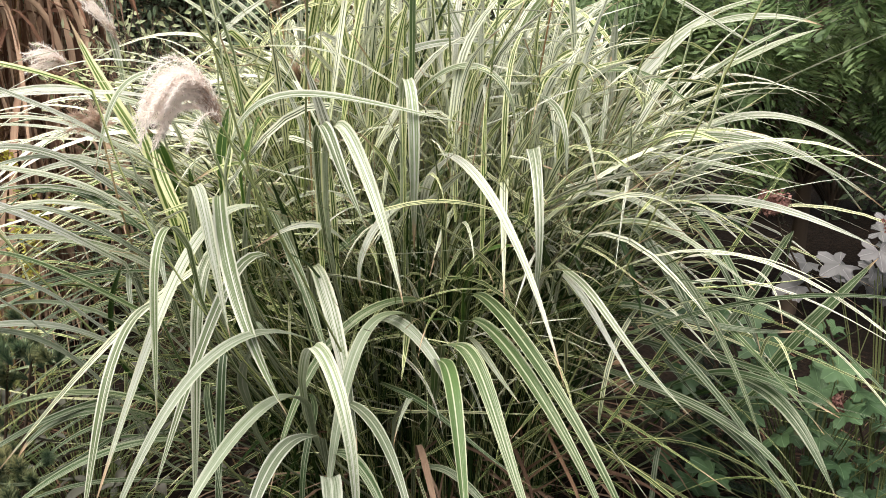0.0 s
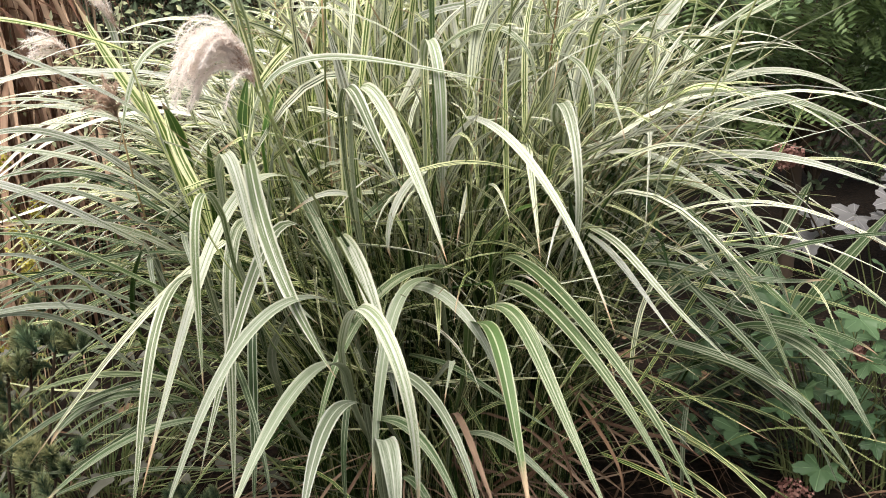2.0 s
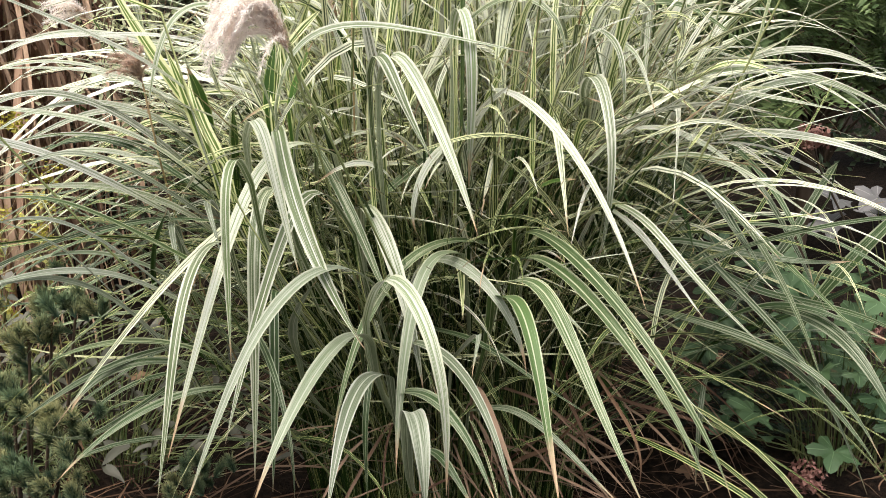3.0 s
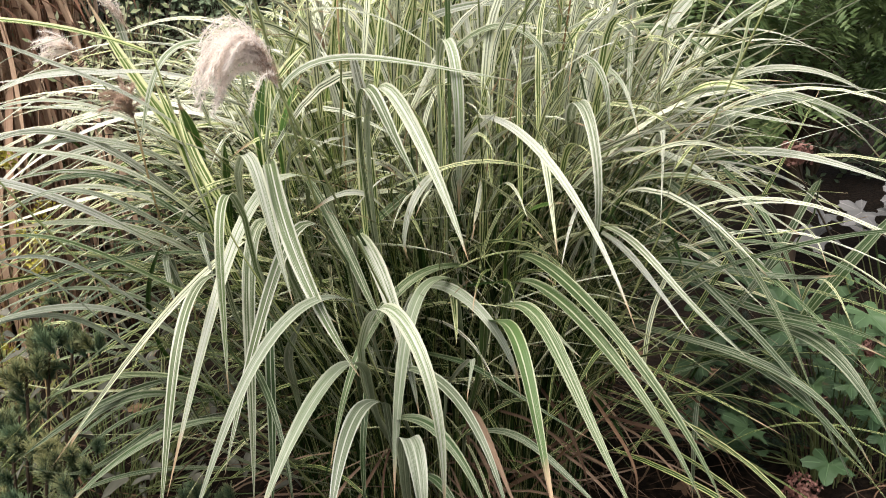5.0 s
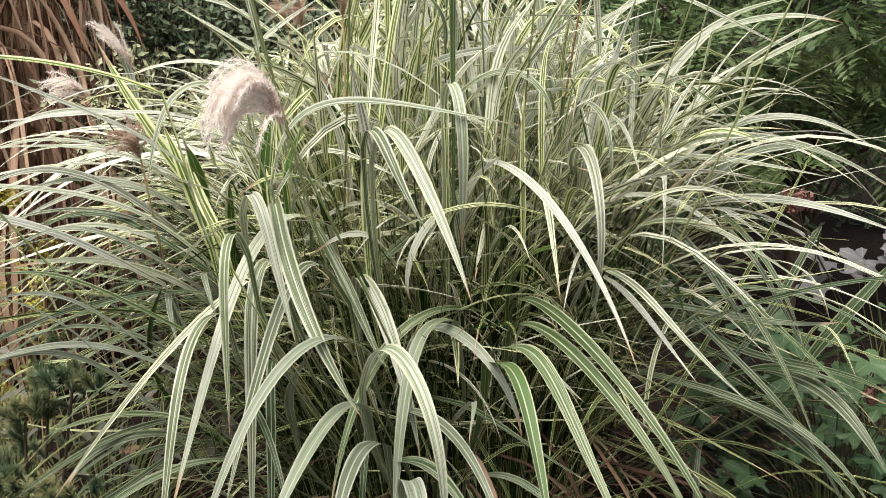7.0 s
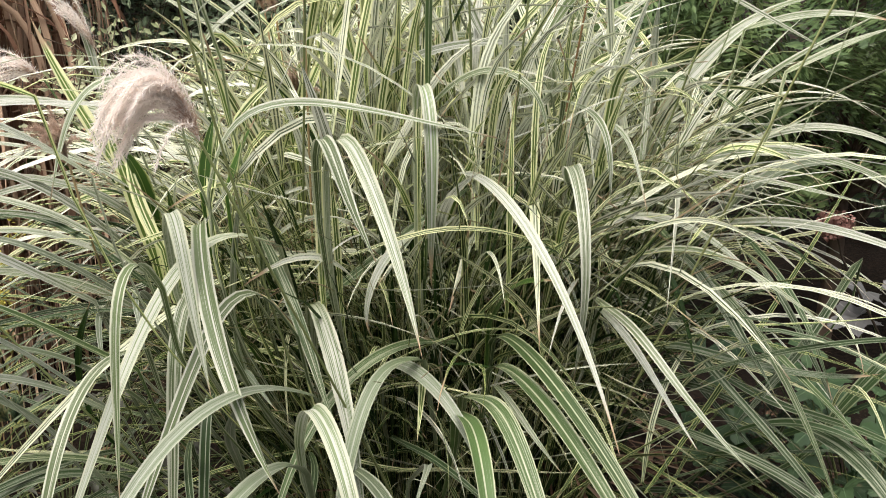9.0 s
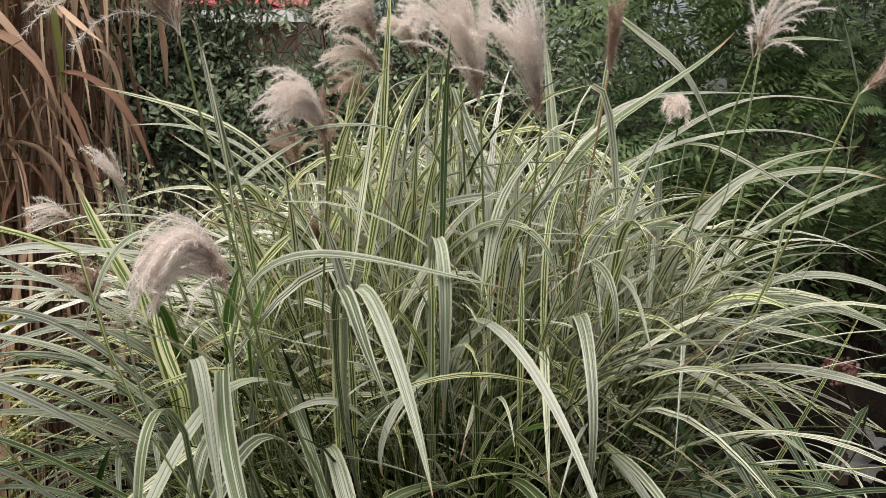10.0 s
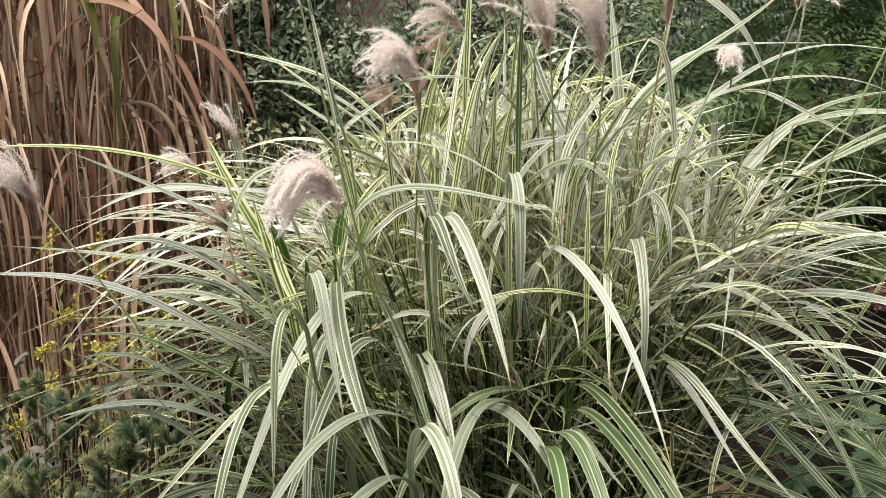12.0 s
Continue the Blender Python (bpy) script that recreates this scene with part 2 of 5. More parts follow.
def plaster(name, a, b):
    n = Nodes(name)
    big = n.noise(n.place(), 0.9, 5.0, 0.6)
    fine = n.noise(n.place(), 60.0, 3.0)
    n.bump(fine, 0.3, 0.004)
    return n.finish(n.mix(n.step(big, 0.3, 0.7), a, b), 0.9)


soil_mat = soil()
wall_pink = plaster("pink_plaster", (0.52, 0.33, 0.24), (0.62, 0.42, 0.32))
wall_ochre = plaster("ochre_plaster", (0.52, 0.36, 0.17), (0.60, 0.44, 0.24))
tile_mat = plaster("red_roof_tile", (0.46, 0.12, 0.12), (0.55, 0.19, 0.18))
white_mat = plaster("white_paint", (0.72, 0.72, 0.70), (0.80, 0.80, 0.78))


# ---- geometry ----
GROUND = 0.2


class Mesh:
    """Collects faces with their UVs; made into one mesh at the end."""

    def __init__(self):
        self.v, self.f, self.uv = [], [], []

    def add(self, verts, faces, uvs):
        k = len(self.v)
        self.v.extend(verts)
        for face in faces:
            self.f.append([k + i for i in face])
            self.uv.extend(uvs[i] for i in face)

    def data(self, name, origin=(0, 0, 0), smooth=True):
        o = Vector(origin)
        me = bpy.data.meshes.new(name)
        me.from_pydata([tuple(Vector(p) - o) for p in self.v], [], self.f)
        layer = me.uv_layers.new(name="UVMap")
        layer.data.foreach_set("uv", np.array(self.uv, dtype=np.float32).ravel())
        if smooth:
            me.polygons.foreach_set("use_smooth", [True] * len(me.polygons))
        return me


def part(name, mesh, material, parent, label="", kind="", smooth=True):
    """Links one mesh as a part of a thing or of a part of it."""
    top = parent
    while top.parent:
        top = top.parent
    me = mesh.data(name, top.location, smooth)
    me.materials.append(material)
    ob = new(name, me)
    ob.parent = parent
    return tagged(ob, label, kind=kind)


def thing(name, at, label, category, group="", kind=""):
    ob = new(name)
    ob.location = at
    ob.empty_display_size = 0.1
    return tagged(ob, label, category, group, kind)


def spine(start, heading, swing, rise, fall, bend, snap, length, n):
    """The midline of a long leaf: it leaves start at the elevation rise, sinks to fall, and turns by swing on its way."""
    s = (np.arange(n) + 0.5) / n
    g = 1 / (1 + ((1 - s) / s * bend / (1 - bend)) ** snap)
    ph = np.radians(rise + (fall - rise) * g)
    a = np.radians(heading + swing * s)
    d = np.stack([np.sin(a) * np.cos(ph), np.cos(a) * np.cos(ph), np.sin(ph)], 1) * length / n
    return np.vstack([start, np.array(start) + np.cumsum(d, 0)])


def ribbon(mesh, pts, width, across=2, fold=0.18, twist=0.0, roll=0.0, blunt=0.35, wave=0.0, lead=None, sheath=0.0):
    """A leaf along pts: folded at its midrib, tapering to a point."""
    n = len(pts) - 1
    t = np.gradient(pts, axis=0)
    t /= np.linalg.norm(t, axis=1)[:, None] + 1e-9
    if lead is None:
        lead = t.sum(0) * np.array([1.0, 1.0, 0.0])
    if np.linalg.norm(lead) < 1e-6:
        lead = np.array([0.0, 1.0, 0.0])
    lead /= np.linalg.norm(lead)
    side0 = np.array([lead[1], -lead[0], 0.0])
    verts, uvs = [], []
    for i in range(n + 1):
        s = i / n
        side = side0 - t[i] * side0.dot(t[i])
        side /= np.linalg.norm(side) + 1e-9
        up = np.cross(side, t[i])
        r = roll + twist * s
        sd = side * math.cos(r) + up * math.sin(r)
        nm = up * math.cos(r) - side * math.sin(r)
        if sheath:
            grow = 0.2 + 0.8 * min(1.0, max(0.0, (s - sheath * 0.55) / (sheath * 0.55)))
            s = max(0.0, (s - sheath) / (1 - sheath))
        else:
            grow = min(1.0, 0.55 + s * 6)
        grow *= min(1.0, 0.72 + 0.9 * s)
        w = width * grow * max(0.02, 1 - max(0.0, (s - blunt) / (1 - blunt)) ** 1.7)
        for k in range(across + 1):
            c = 2 * k / across - 1
            lift = fold * width * (abs(c) ** 1.4) * (1 - 0.5 * s) + wave * width * math.sin(9 * s + c * 2) * abs(c)
            verts.append(tuple(pts[i] + sd * (c * w / 2) + nm * lift))
            uvs.append((k / across, s))
    m = across + 1
    faces = [(i * m + k, i * m + k + 1, i * m + m + k + 1, i * m + m + k) for i in range(n) for k in range(across)]
    mesh.add(verts, faces, uvs)


def tube(mesh, pts, r0, r1, sides=6):
    pts = np.array(pts, float)
    n = len(pts)
    t = np.gradient(pts, axis=0)
    t /= np.linalg.norm(t, axis=1)[:, None] + 1e-9
    verts, uvs = [], []
    for i in range(n):
        a = np.cross(t[i], (0.3, 0.9, 0.1))
        a /= np.linalg.norm(a) + 1e-9
        b = np.cross(t[i], a)
        r = r0 + (r1 - r0) * i / (n - 1)
        for k in range(sides):
            q = 2 * math.pi * k / sides
            verts.append(tuple(pts[i] + (a * math.cos(q) + b * math.sin(q)) * r))
            uvs.append((k / sides, i / (n - 1) * 3))
    faces = [(i * sides + k, i * sides + (k + 1) % sides, (i + 1) * sides + (k + 1) % sides, (i + 1) * sides + k) for i in range(n - 1) for k in range(sides)]
    verts.append(tuple(pts[-1] + t[-1] * r1))
    uvs.append((0.5, 3))
    faces += [((n - 1) * sides + k, (n - 1) * sides + (k + 1) % sides, n * sides) for k in range(sides)]
    mesh.add(verts, faces, uvs)


def bezier(a, b, c, d, n):
    a, b, c, d = (np.array(p, float) for p in (a, b, c, d))
    s = np.linspace(0, 1, n)[:, None]
    return a * (1 - s) ** 3 + 3 * b * s * (1 - s) ** 2 + 3 * c * s * s * (1 - s) + d * s ** 3


rng = random.Random(7)

# ---- ground ----
ground_mesh = Mesh()
side_n = 90
span = [math.copysign(abs(k / side_n * 2 - 1) ** 4 * 300, k / side_n * 2 - 1) + (k / side_n * 2 - 1) * 4 for k in range(side_n + 1)]
gv = [(x, y + 2.5, GROUND + 0.05 * noise.noise((x * 1.3, y * 1.3, 0.0)) * (abs(x) < 8) + 0.015 * noise.noise((x * 7, y * 7, 3.0)) * (abs(x) < 4)) for y in span for x in span]
gf = [(j * (side_n + 1) + i, j * (side_n + 1) + i + 1, (j + 1) * (side_n + 1) + i + 1, (j + 1) * (side_n + 1) + i) for j in range(side_n) for i in range(side_n)]
ground_mesh.add(gv, gf, [(p[0], p[1]) for p in gv])
ground_data = ground_mesh.data("ground")
ground_data.materials.append(soil_mat)
tagged(new("ground", ground_data), "dark brown garden soil with mulch", "ground", kind="structure")

# ---- the variegated grass clump ----
CLUMP = (-0.08, 2.0, GROUND)
grass = thing("ornamental_grass", CLUMP, "large clump of green and cream striped ornamental grass with silky plumes", "ornamental grass")
dry_clump = thing("dry_grass", (-1.95, 3.15, GROUND), "tall clump of withered brown grass with hanging leaves", "ornamental grass")


def culm(top, lean, material=culm_green, radius=0.0035):
    """A stem from the foot of the clump to top; lean: its slope at the top."""
    top = np.array(top, float)
    h = top[2] - GROUND
    foot = np.array([top[0] - lean[0] * h * 0.8 - CLUMP[0], top[1] - lean[1] * h * 0.8 - CLUMP[1]])
    foot *= min(1.0, 0.36 / (np.linalg.norm(foot) + 1e-6))
    foot = np.array([CLUMP[0] + foot[0], CLUMP[1] + foot[1], GROUND - 0.02])
    down = top - np.array([lean[0], lean[1], 1.0]) * h * 0.5
    m = Mesh()
    tube(m, bezier(foot, foot + np.array([(down[0] - foot[0]) * 0.3, (down[1] - foot[1]) * 0.3, h * 0.3]), down, top, 12), radius * 1.2, radius, 5)
    return part("culm", m, material, grass)


def blade(start, heading, swing, rise, fall, bend, snap, length, width, look_of, owner=grass, stem=True):
    """One long leaf; its lower part runs down to the foot of the clump."""
    pts = spine(start, heading, swing, rise, fall, bend, snap, length, 26)
    share = 0.0
    if stem:
        d = pts[1] - pts[0]
        flat = math.hypot(d[0], d[1]) + 1e-6
        tilt = min(0.45, flat / max(abs(d[2]), 0.02) * 0.3)
        top = pts[0]
        h = top[2] - GROUND
        foot = np.array([CLUMP[0] + (top[0] - CLUMP[0]) * 0.25 + rng.uniform(-0.06, 0.06), CLUMP[1] + (top[1] - CLUMP[1]) * 0.25 + rng.uniform(-0.06, 0.06), GROUND - 0.02])
        low = bezier(foot, foot + np.array([0, 0, h * 0.45]), top - np.array([d[0] / flat * tilt, d[1] / flat * tilt, 1.0]) * h * 0.36, top, 13)
        pts = np.vstack([low[:-1], pts])
        share = 12 / (len(pts) - 1)
    a = radians(heading + swing * 0.5)
    m = Mesh()
    ribbon(m, pts, width * (1 + 0.3 * abs(math.sin(a))), 4, rng.uniform(0.08, 0.22), rng.uniform(-0.4, 0.4), -0.65 * math.sin(a), rng.uniform(0.3, 0.45), rng.uniform(0, 0.04), np.array([math.sin(a), math.cos(a), 0.0]), share)
    part("leaf_blade", m, look_of, owner)


def plume(base, heading, rise, length, droop, spread, count, material, lean):
    """A flower head: many silky strands from one culm, blown to one side."""
    stem = culm(base, lean, culm_dry if material is silk_brown else culm_green, 0.0018)
    m, foot = Mesh(), Mesh()
    a, e = radians(heading), radians(rise)
    aim = np.array([math.sin(a) * math.cos(e), math.cos(a) * math.cos(e), math.sin(e)])
    flat = np.array([math.sin(a), math.cos(a), 0.0])
    for k in range(count):
        f = k / count
        p = np.array(base, float) + aim * length * 0.38 * f
        d = aim + np.array([rng.gauss(0, 1) for _ in range(3)]) * spread * 0.55
        d /= np.linalg.norm(d)
        ln = length * rng.uniform(0.7, 1.05) * (1 - 0.25 * f)
        steps = 14
        pts = [p]
        for i in range(steps):
            d = d + (np.array([0, 0, -1.0]) * droop * 0.9 + flat * droop * 0.25) / steps * (0.4 + 1.2 * i / steps)
            d /= np.linalg.norm(d)
            p = p + d * ln / steps
            pts.append(p)
        pts = np.array(pts)
        tube(m, pts, 0.0007, 0.0003, 3)
        for i in range(1, steps):
            for _ in range(20):
                q = pts[i] + (pts[i + 1] - pts[i]) * rng.random()
                way = pts[i + 1] - pts[i]
                way = way / np.linalg.norm(way)
                h = way * rng.uniform(0.5, 1.2) + np.array([rng.gauss(0, 1) for _ in range(3)]) * 0.6
                h = h / np.linalg.norm(h) * rng.uniform(0.006, 0.015)
                w = np.cross(h, (rng.gauss(0, 1), rng.gauss(0, 1), rng.gauss(0, 1)))
                w = w / (np.linalg.norm(w) + 1e-9) * 0.00045
                (foot if i < 3 else m).add([tuple(q - w), tuple(q + w), tuple(q + h)], [(0, 1, 2)], [(0, 0), (1, 0), (0.5, 1)])
    part("plume", m, material, stem, "silky pinkish-beige flower plume", smooth=False)
    part("plume_foot", foot, silk_brown, stem, "tan foot of the plume", smooth=False)


blade((-0.339, 1.258, 1.140), -177, 6, 47, -82, 0.28, 3.3, 0.364, 0.0139, striped)
blade((-0.252, 1.500, 1.126), -155, -7, 26, -53, 0.27, 2.3, 0.640, 0.0174, white)
blade((-0.400, 1.349, 1.029), 177, 22, 19, -67, 0.40, 2.5, 0.497, 0.0156, striped)
blade((-0.313, 1.356, 1.165), 173, -45, 67, -48, 0.12, 3.8, 0.403, 0.0205, striped)
blade((-0.364, 1.369, 1.179), 157, -13, 43, -66, 0.28, 3.0, 0.316, 0.0160, white)
blade((-0.340, 1.499, 1.061), -177, 36, 25, -83, 0.20, 3.3, 0.569, 0.0217, striped)
blade((-0.222, 1.448, 1.007), -147, -19, 55, -50, 0.26, 3.8, 0.533, 0.0168, striped)
blade((-0.189, 1.399, 0.937), -175, 33, 30, -57, 0.56, 2.1, 0.645, 0.0163, front)
blade((-0.191, 1.300, 0.874), -173, 15, 48, -45, 0.45, 0.9, 0.457, 0.0232, front)
blade((-0.160, 1.250, 0.848), -168, -2, 33, -49, 0.55, 1.5, 0.349, 0.0208, front)
blade((-0.193, 1.298, 0.917), 165, -20, 48, -94, 0.51, 2.0, 0.534, 0.0188, white)
blade((-0.142, 1.350, 0.860), 156, 3, 21, -62, 0.65, 1.3, 0.428, 0.0162, front)
blade((-0.049, 1.501, 0.950), -149, -28, 20, -57, 0.27, 2.4, 0.448, 0.0193, front)
blade((0.010, 1.651, 0.914), -141, -5, 24, -70, 0.48, 1.5, 0.579, 0.0191, green)
blade((-0.214, 1.530, 1.023), 160, -8, 42, -77, 0.21, 0.8, 0.379, 0.0242, striped)
blade((-0.183, 1.453, 1.258), 162, -31, 52, -53, 0.24, 3.0, 0.246, 0.0168, striped)
blade((-0.170, 1.463, 1.235), 140, 22, 69, -44, 0.17, 3.7, 0.406, 0.0184, white)
blade((-0.059, 1.589, 1.120), -155, 24, 9, -125, 0.60, 0.9, 0.214, 0.0132, white)
blade((-0.054, 1.550, 1.309), 164, 13, 82, -115, 0.20, 1.4, 0.390, 0.0176, white)
blade((-0.329, 1.450, 1.214), 94, -7, 74, -13, 0.27, 2.4, 0.457, 0.0131, white)
blade((-0.020, 1.721, 1.174), 161, -2, 26, -54, 0.44, 0.9, 0.687, 0.0166, white)
blade((0.193, 1.745, 1.149), -168, -22, 21, -113, 0.67, 2.6, 0.702, 0.0225, striped)
blade((-0.012, 1.850, 1.044), 144, -2, 43, -44, 0.47, 1.3, 0.355, 0.0130, striped)
blade((-0.346, 1.699, 0.967), 142, -31, 82, -105, 0.86, 0.6, 0.358, 0.0124, striped)
blade((-0.330, 1.526, 1.024), 135, 9, 78, 1, 0.88, 1.7, 0.213, 0.0192, white)
blade((0.055, 1.601, 0.934), 168, -30, 63, -71, 0.29, 0.6, 0.678, 0.0224, green)
blade((0.051, 1.552, 0.908), 165, -22, 52, -62, 0.32, 0.7, 0.597, 0.0213, green)
blade((0.012, 1.500, 0.893), 169, -14, 24, -39, 0.42, 3.5, 0.582, 0.0239, green)
blade((0.002, 1.480, 0.876), 173, -3, 23, -52, 0.49, 3.2, 0.531, 0.0239, green)
blade((-0.119, 1.599, 0.885), 161, -35, 39, -82, 0.56, 1.2, 0.397, 0.0190, front)
blade((0.060, 1.550, 0.889), 170, -15, 13, -9, 0.33, 1.8, 0.267, 0.0104, white)
blade((-0.156, 1.300, 0.793), 155, 0, 31, -43, 0.60, 1.3, 0.358, 0.0162, shade_striped)
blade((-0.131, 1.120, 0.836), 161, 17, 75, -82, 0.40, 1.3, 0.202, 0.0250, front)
blade((-0.039, 1.500, 0.653), 160, -20, 31, -21, 0.51, 2.2, 0.434, 0.0132, shade_striped)
blade((-0.118, 1.250, 0.723), 158, 3, 34, -7, 0.35, 1.9, 0.223, 0.0133, shade_striped)
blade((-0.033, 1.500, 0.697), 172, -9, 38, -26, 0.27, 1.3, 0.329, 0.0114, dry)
blade((-0.107, 1.600, 0.774), 157, -37, 15, -19, 0.42, 2.6, 0.420, 0.0097, shade_striped)
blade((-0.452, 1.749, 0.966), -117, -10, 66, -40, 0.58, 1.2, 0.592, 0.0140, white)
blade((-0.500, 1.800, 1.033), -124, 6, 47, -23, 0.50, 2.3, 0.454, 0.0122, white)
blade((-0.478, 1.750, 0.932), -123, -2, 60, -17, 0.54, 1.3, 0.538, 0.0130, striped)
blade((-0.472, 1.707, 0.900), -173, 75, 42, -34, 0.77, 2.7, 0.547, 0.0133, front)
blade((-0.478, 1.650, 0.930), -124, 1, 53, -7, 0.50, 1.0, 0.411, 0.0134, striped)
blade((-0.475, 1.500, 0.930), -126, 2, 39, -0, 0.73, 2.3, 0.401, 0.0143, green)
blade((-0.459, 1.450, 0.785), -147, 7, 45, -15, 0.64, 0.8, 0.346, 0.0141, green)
blade((-0.422, 1.400, 0.757), -159, 6, 32, -23, 0.59, 0.9, 0.400, 0.0144, shade_striped)
blade((-0.503, 1.499, 0.747), -143, 7, 37, -66, 0.72, 1.1, 0.287, 0.0139, shade_striped)
blade((-0.522, 1.550, 0.772), -155, 3, 20, -11, 0.53, 1.2, 0.400, 0.0129, shade_striped)
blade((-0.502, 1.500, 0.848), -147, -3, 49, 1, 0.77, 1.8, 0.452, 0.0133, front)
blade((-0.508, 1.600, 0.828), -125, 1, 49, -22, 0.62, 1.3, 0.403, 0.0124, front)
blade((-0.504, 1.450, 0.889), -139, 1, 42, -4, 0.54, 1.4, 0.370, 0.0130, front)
blade((-0.524, 1.501, 0.742), -143, -20, -8, 40, 0.62, 2.7, 0.371, 0.0120, shade_striped)
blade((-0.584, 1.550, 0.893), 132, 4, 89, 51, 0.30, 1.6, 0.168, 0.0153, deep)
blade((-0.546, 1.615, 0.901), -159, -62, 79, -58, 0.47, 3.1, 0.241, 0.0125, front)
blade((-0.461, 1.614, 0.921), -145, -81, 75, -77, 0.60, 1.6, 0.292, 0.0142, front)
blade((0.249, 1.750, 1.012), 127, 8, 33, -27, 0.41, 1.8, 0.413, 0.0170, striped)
blade((0.354, 1.801, 0.979), 155, 9, 31, -32, 0.28, 2.8, 0.365, 0.0153, shade_striped)
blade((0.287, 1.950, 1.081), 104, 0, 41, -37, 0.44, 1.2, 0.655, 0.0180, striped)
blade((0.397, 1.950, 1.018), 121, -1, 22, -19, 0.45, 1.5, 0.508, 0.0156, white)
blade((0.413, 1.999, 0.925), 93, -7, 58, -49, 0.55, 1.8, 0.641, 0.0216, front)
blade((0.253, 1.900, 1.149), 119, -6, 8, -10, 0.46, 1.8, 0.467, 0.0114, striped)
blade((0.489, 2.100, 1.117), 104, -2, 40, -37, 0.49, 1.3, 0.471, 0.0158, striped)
blade((0.660, 1.750, 0.741), 110, -6, 61, 54, 0.24, 1.5, 0.308, 0.0241, shade_striped)
blade((0.562, 1.700, 0.757), 159, -1, 12, -44, 0.50, 1.7, 0.355, 0.0246, shade_striped)
blade((0.309, 1.750, 0.748), 138, -7, 3, -57, 0.69, 1.7, 0.552, 0.0143, shade_striped)
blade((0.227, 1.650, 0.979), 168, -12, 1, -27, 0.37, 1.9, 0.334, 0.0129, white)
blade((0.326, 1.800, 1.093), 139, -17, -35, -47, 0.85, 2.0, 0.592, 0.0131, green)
blade((0.395, 1.802, 0.848), 102, 89, -26, 9, 0.31, 3.6, 0.560, 0.0141, shade_striped)
blade((0.331, 1.753, 0.981), 160, -79, -31, -66, 0.55, 2.1, 0.717, 0.0117, shade_striped)
blade((0.436, 1.701, 0.692), 151, -14, 36, -48, 0.33, 1.0, 0.427, 0.0155, shade_striped)
blade((0.693, 1.801, 1.018), -102, -20, -60, -39, 0.46, 2.5, 0.416, 0.0132, shade_striped)
blade((0.508, 1.850, 1.044), 164, -5, -17, -62, 0.58, 1.3, 0.341, 0.0115, shade_striped)
blade((-0.046, 1.752, 1.398), 174, 100, 40, -59, 0.69, 0.9, 0.540, 0.0131, striped)
blade((0.337, 1.951, 1.166), 169, 11, 81, 60, 0.88, 1.7, 0.302, 0.0233, white)
blade((0.164, 1.893, 1.270), -40, 27, 85, 60, 0.88, 0.6, 0.435, 0.0202, white)
blade((0.121, 1.895, 1.328), 113, -74, 64, 29, 0.30, 2.5, 0.556, 0.0176, striped)
blade((0.183, 2.000, 1.438), 77, -2, 52, -1, 0.32, 2.1, 0.461, 0.0139, striped)
blade((0.137, 1.999, 1.282), 65, 29, 37, -10, 0.70, 2.4, 0.719, 0.0142, striped)
blade((0.269, 1.998, 1.708), 80, 17, -36, -64, 0.54, 3.2, 0.303, 0.0176, striped)
blade((0.364, 2.000, 1.244), 90, 1, 54, 4, 0.55, 1.5, 0.445, 0.0152, striped)
blade((0.516, 2.000, 1.255), 114, -0, 53, 30, 0.25, 1.9, 0.306, 0.0152, striped)
blade((0.368, 1.950, 1.256), 77, -2, 48, 25, 0.67, 1.6, 0.279, 0.0212, white)
blade((0.253, 1.751, 1.045), -129, -11, 72, 57, 0.73, 1.7, 0.388, 0.0198, green)
blade((-0.348, 1.614, 1.379), -135, -44, 71, 60, 0.88, 1.8, 0.321, 0.0123, striped)
blade((-0.397, 1.120, 1.383), -123, 0, 27, -5, 0.46, 1.0, 0.321, 0.0090, yellow)
blade((-0.427, 1.300, 1.268), -126, 1, 41, 27, 0.27, 2.1, 0.306, 0.0086, white)
blade((-0.511, 1.695, 1.140), -107, 49, 61, 60, 0.45, 1.4, 0.339, 0.0203, yellow)
blade((-0.484, 1.646, 1.062), -82, 16, 76, 60, 0.86, 0.6, 0.241, 0.0199, yellow)
blade((-0.562, 1.800, 1.260), -124, 0, 21, -30, 0.61, 1.5, 0.379, 0.0140, white)
blade((-0.530, 1.750, 1.128), -132, 7, 47, -45, 0.70, 1.0, 0.458, 0.0136, white)
blade((-0.529, 1.700, 1.047), -122, 1, 49, -38, 0.69, 1.5, 0.452, 0.0146, white)
blade((-0.487, 1.600, 1.051), -115, -15, 47, 11, 0.33, 2.2, 0.522, 0.0138, white)
blade((-0.549, 1.550, 1.021), -124, -1, 38, 5, 0.58, 1.9, 0.491, 0.0147, white)
blade((-0.451, 1.700, 0.978), -117, -2, 37, -23, 0.63, 2.1, 0.474, 0.0135, white)
blade((-0.294, 1.761, 1.197), 114, 35, 69, 60, 0.88, 0.6, 0.476, 0.0187, yellow)
blade((-0.261, 1.814, 1.293), 92, 47, 72, 60, 0.33, 2.1, 0.353, 0.0171, yellow)
blade((-0.345, 1.751, 1.176), 136, 0, 80, 50, 0.67, 1.4, 0.213, 0.0168, yellow)
blade((-0.352, 1.704, 1.196), -155, -13, 78, 60, 0.63, 0.9, 0.232, 0.0164, yellow)
blade((0.040, 1.907, 1.351), -121, -38, 55, 60, 0.28, 1.5, 0.352, 0.0139, white)
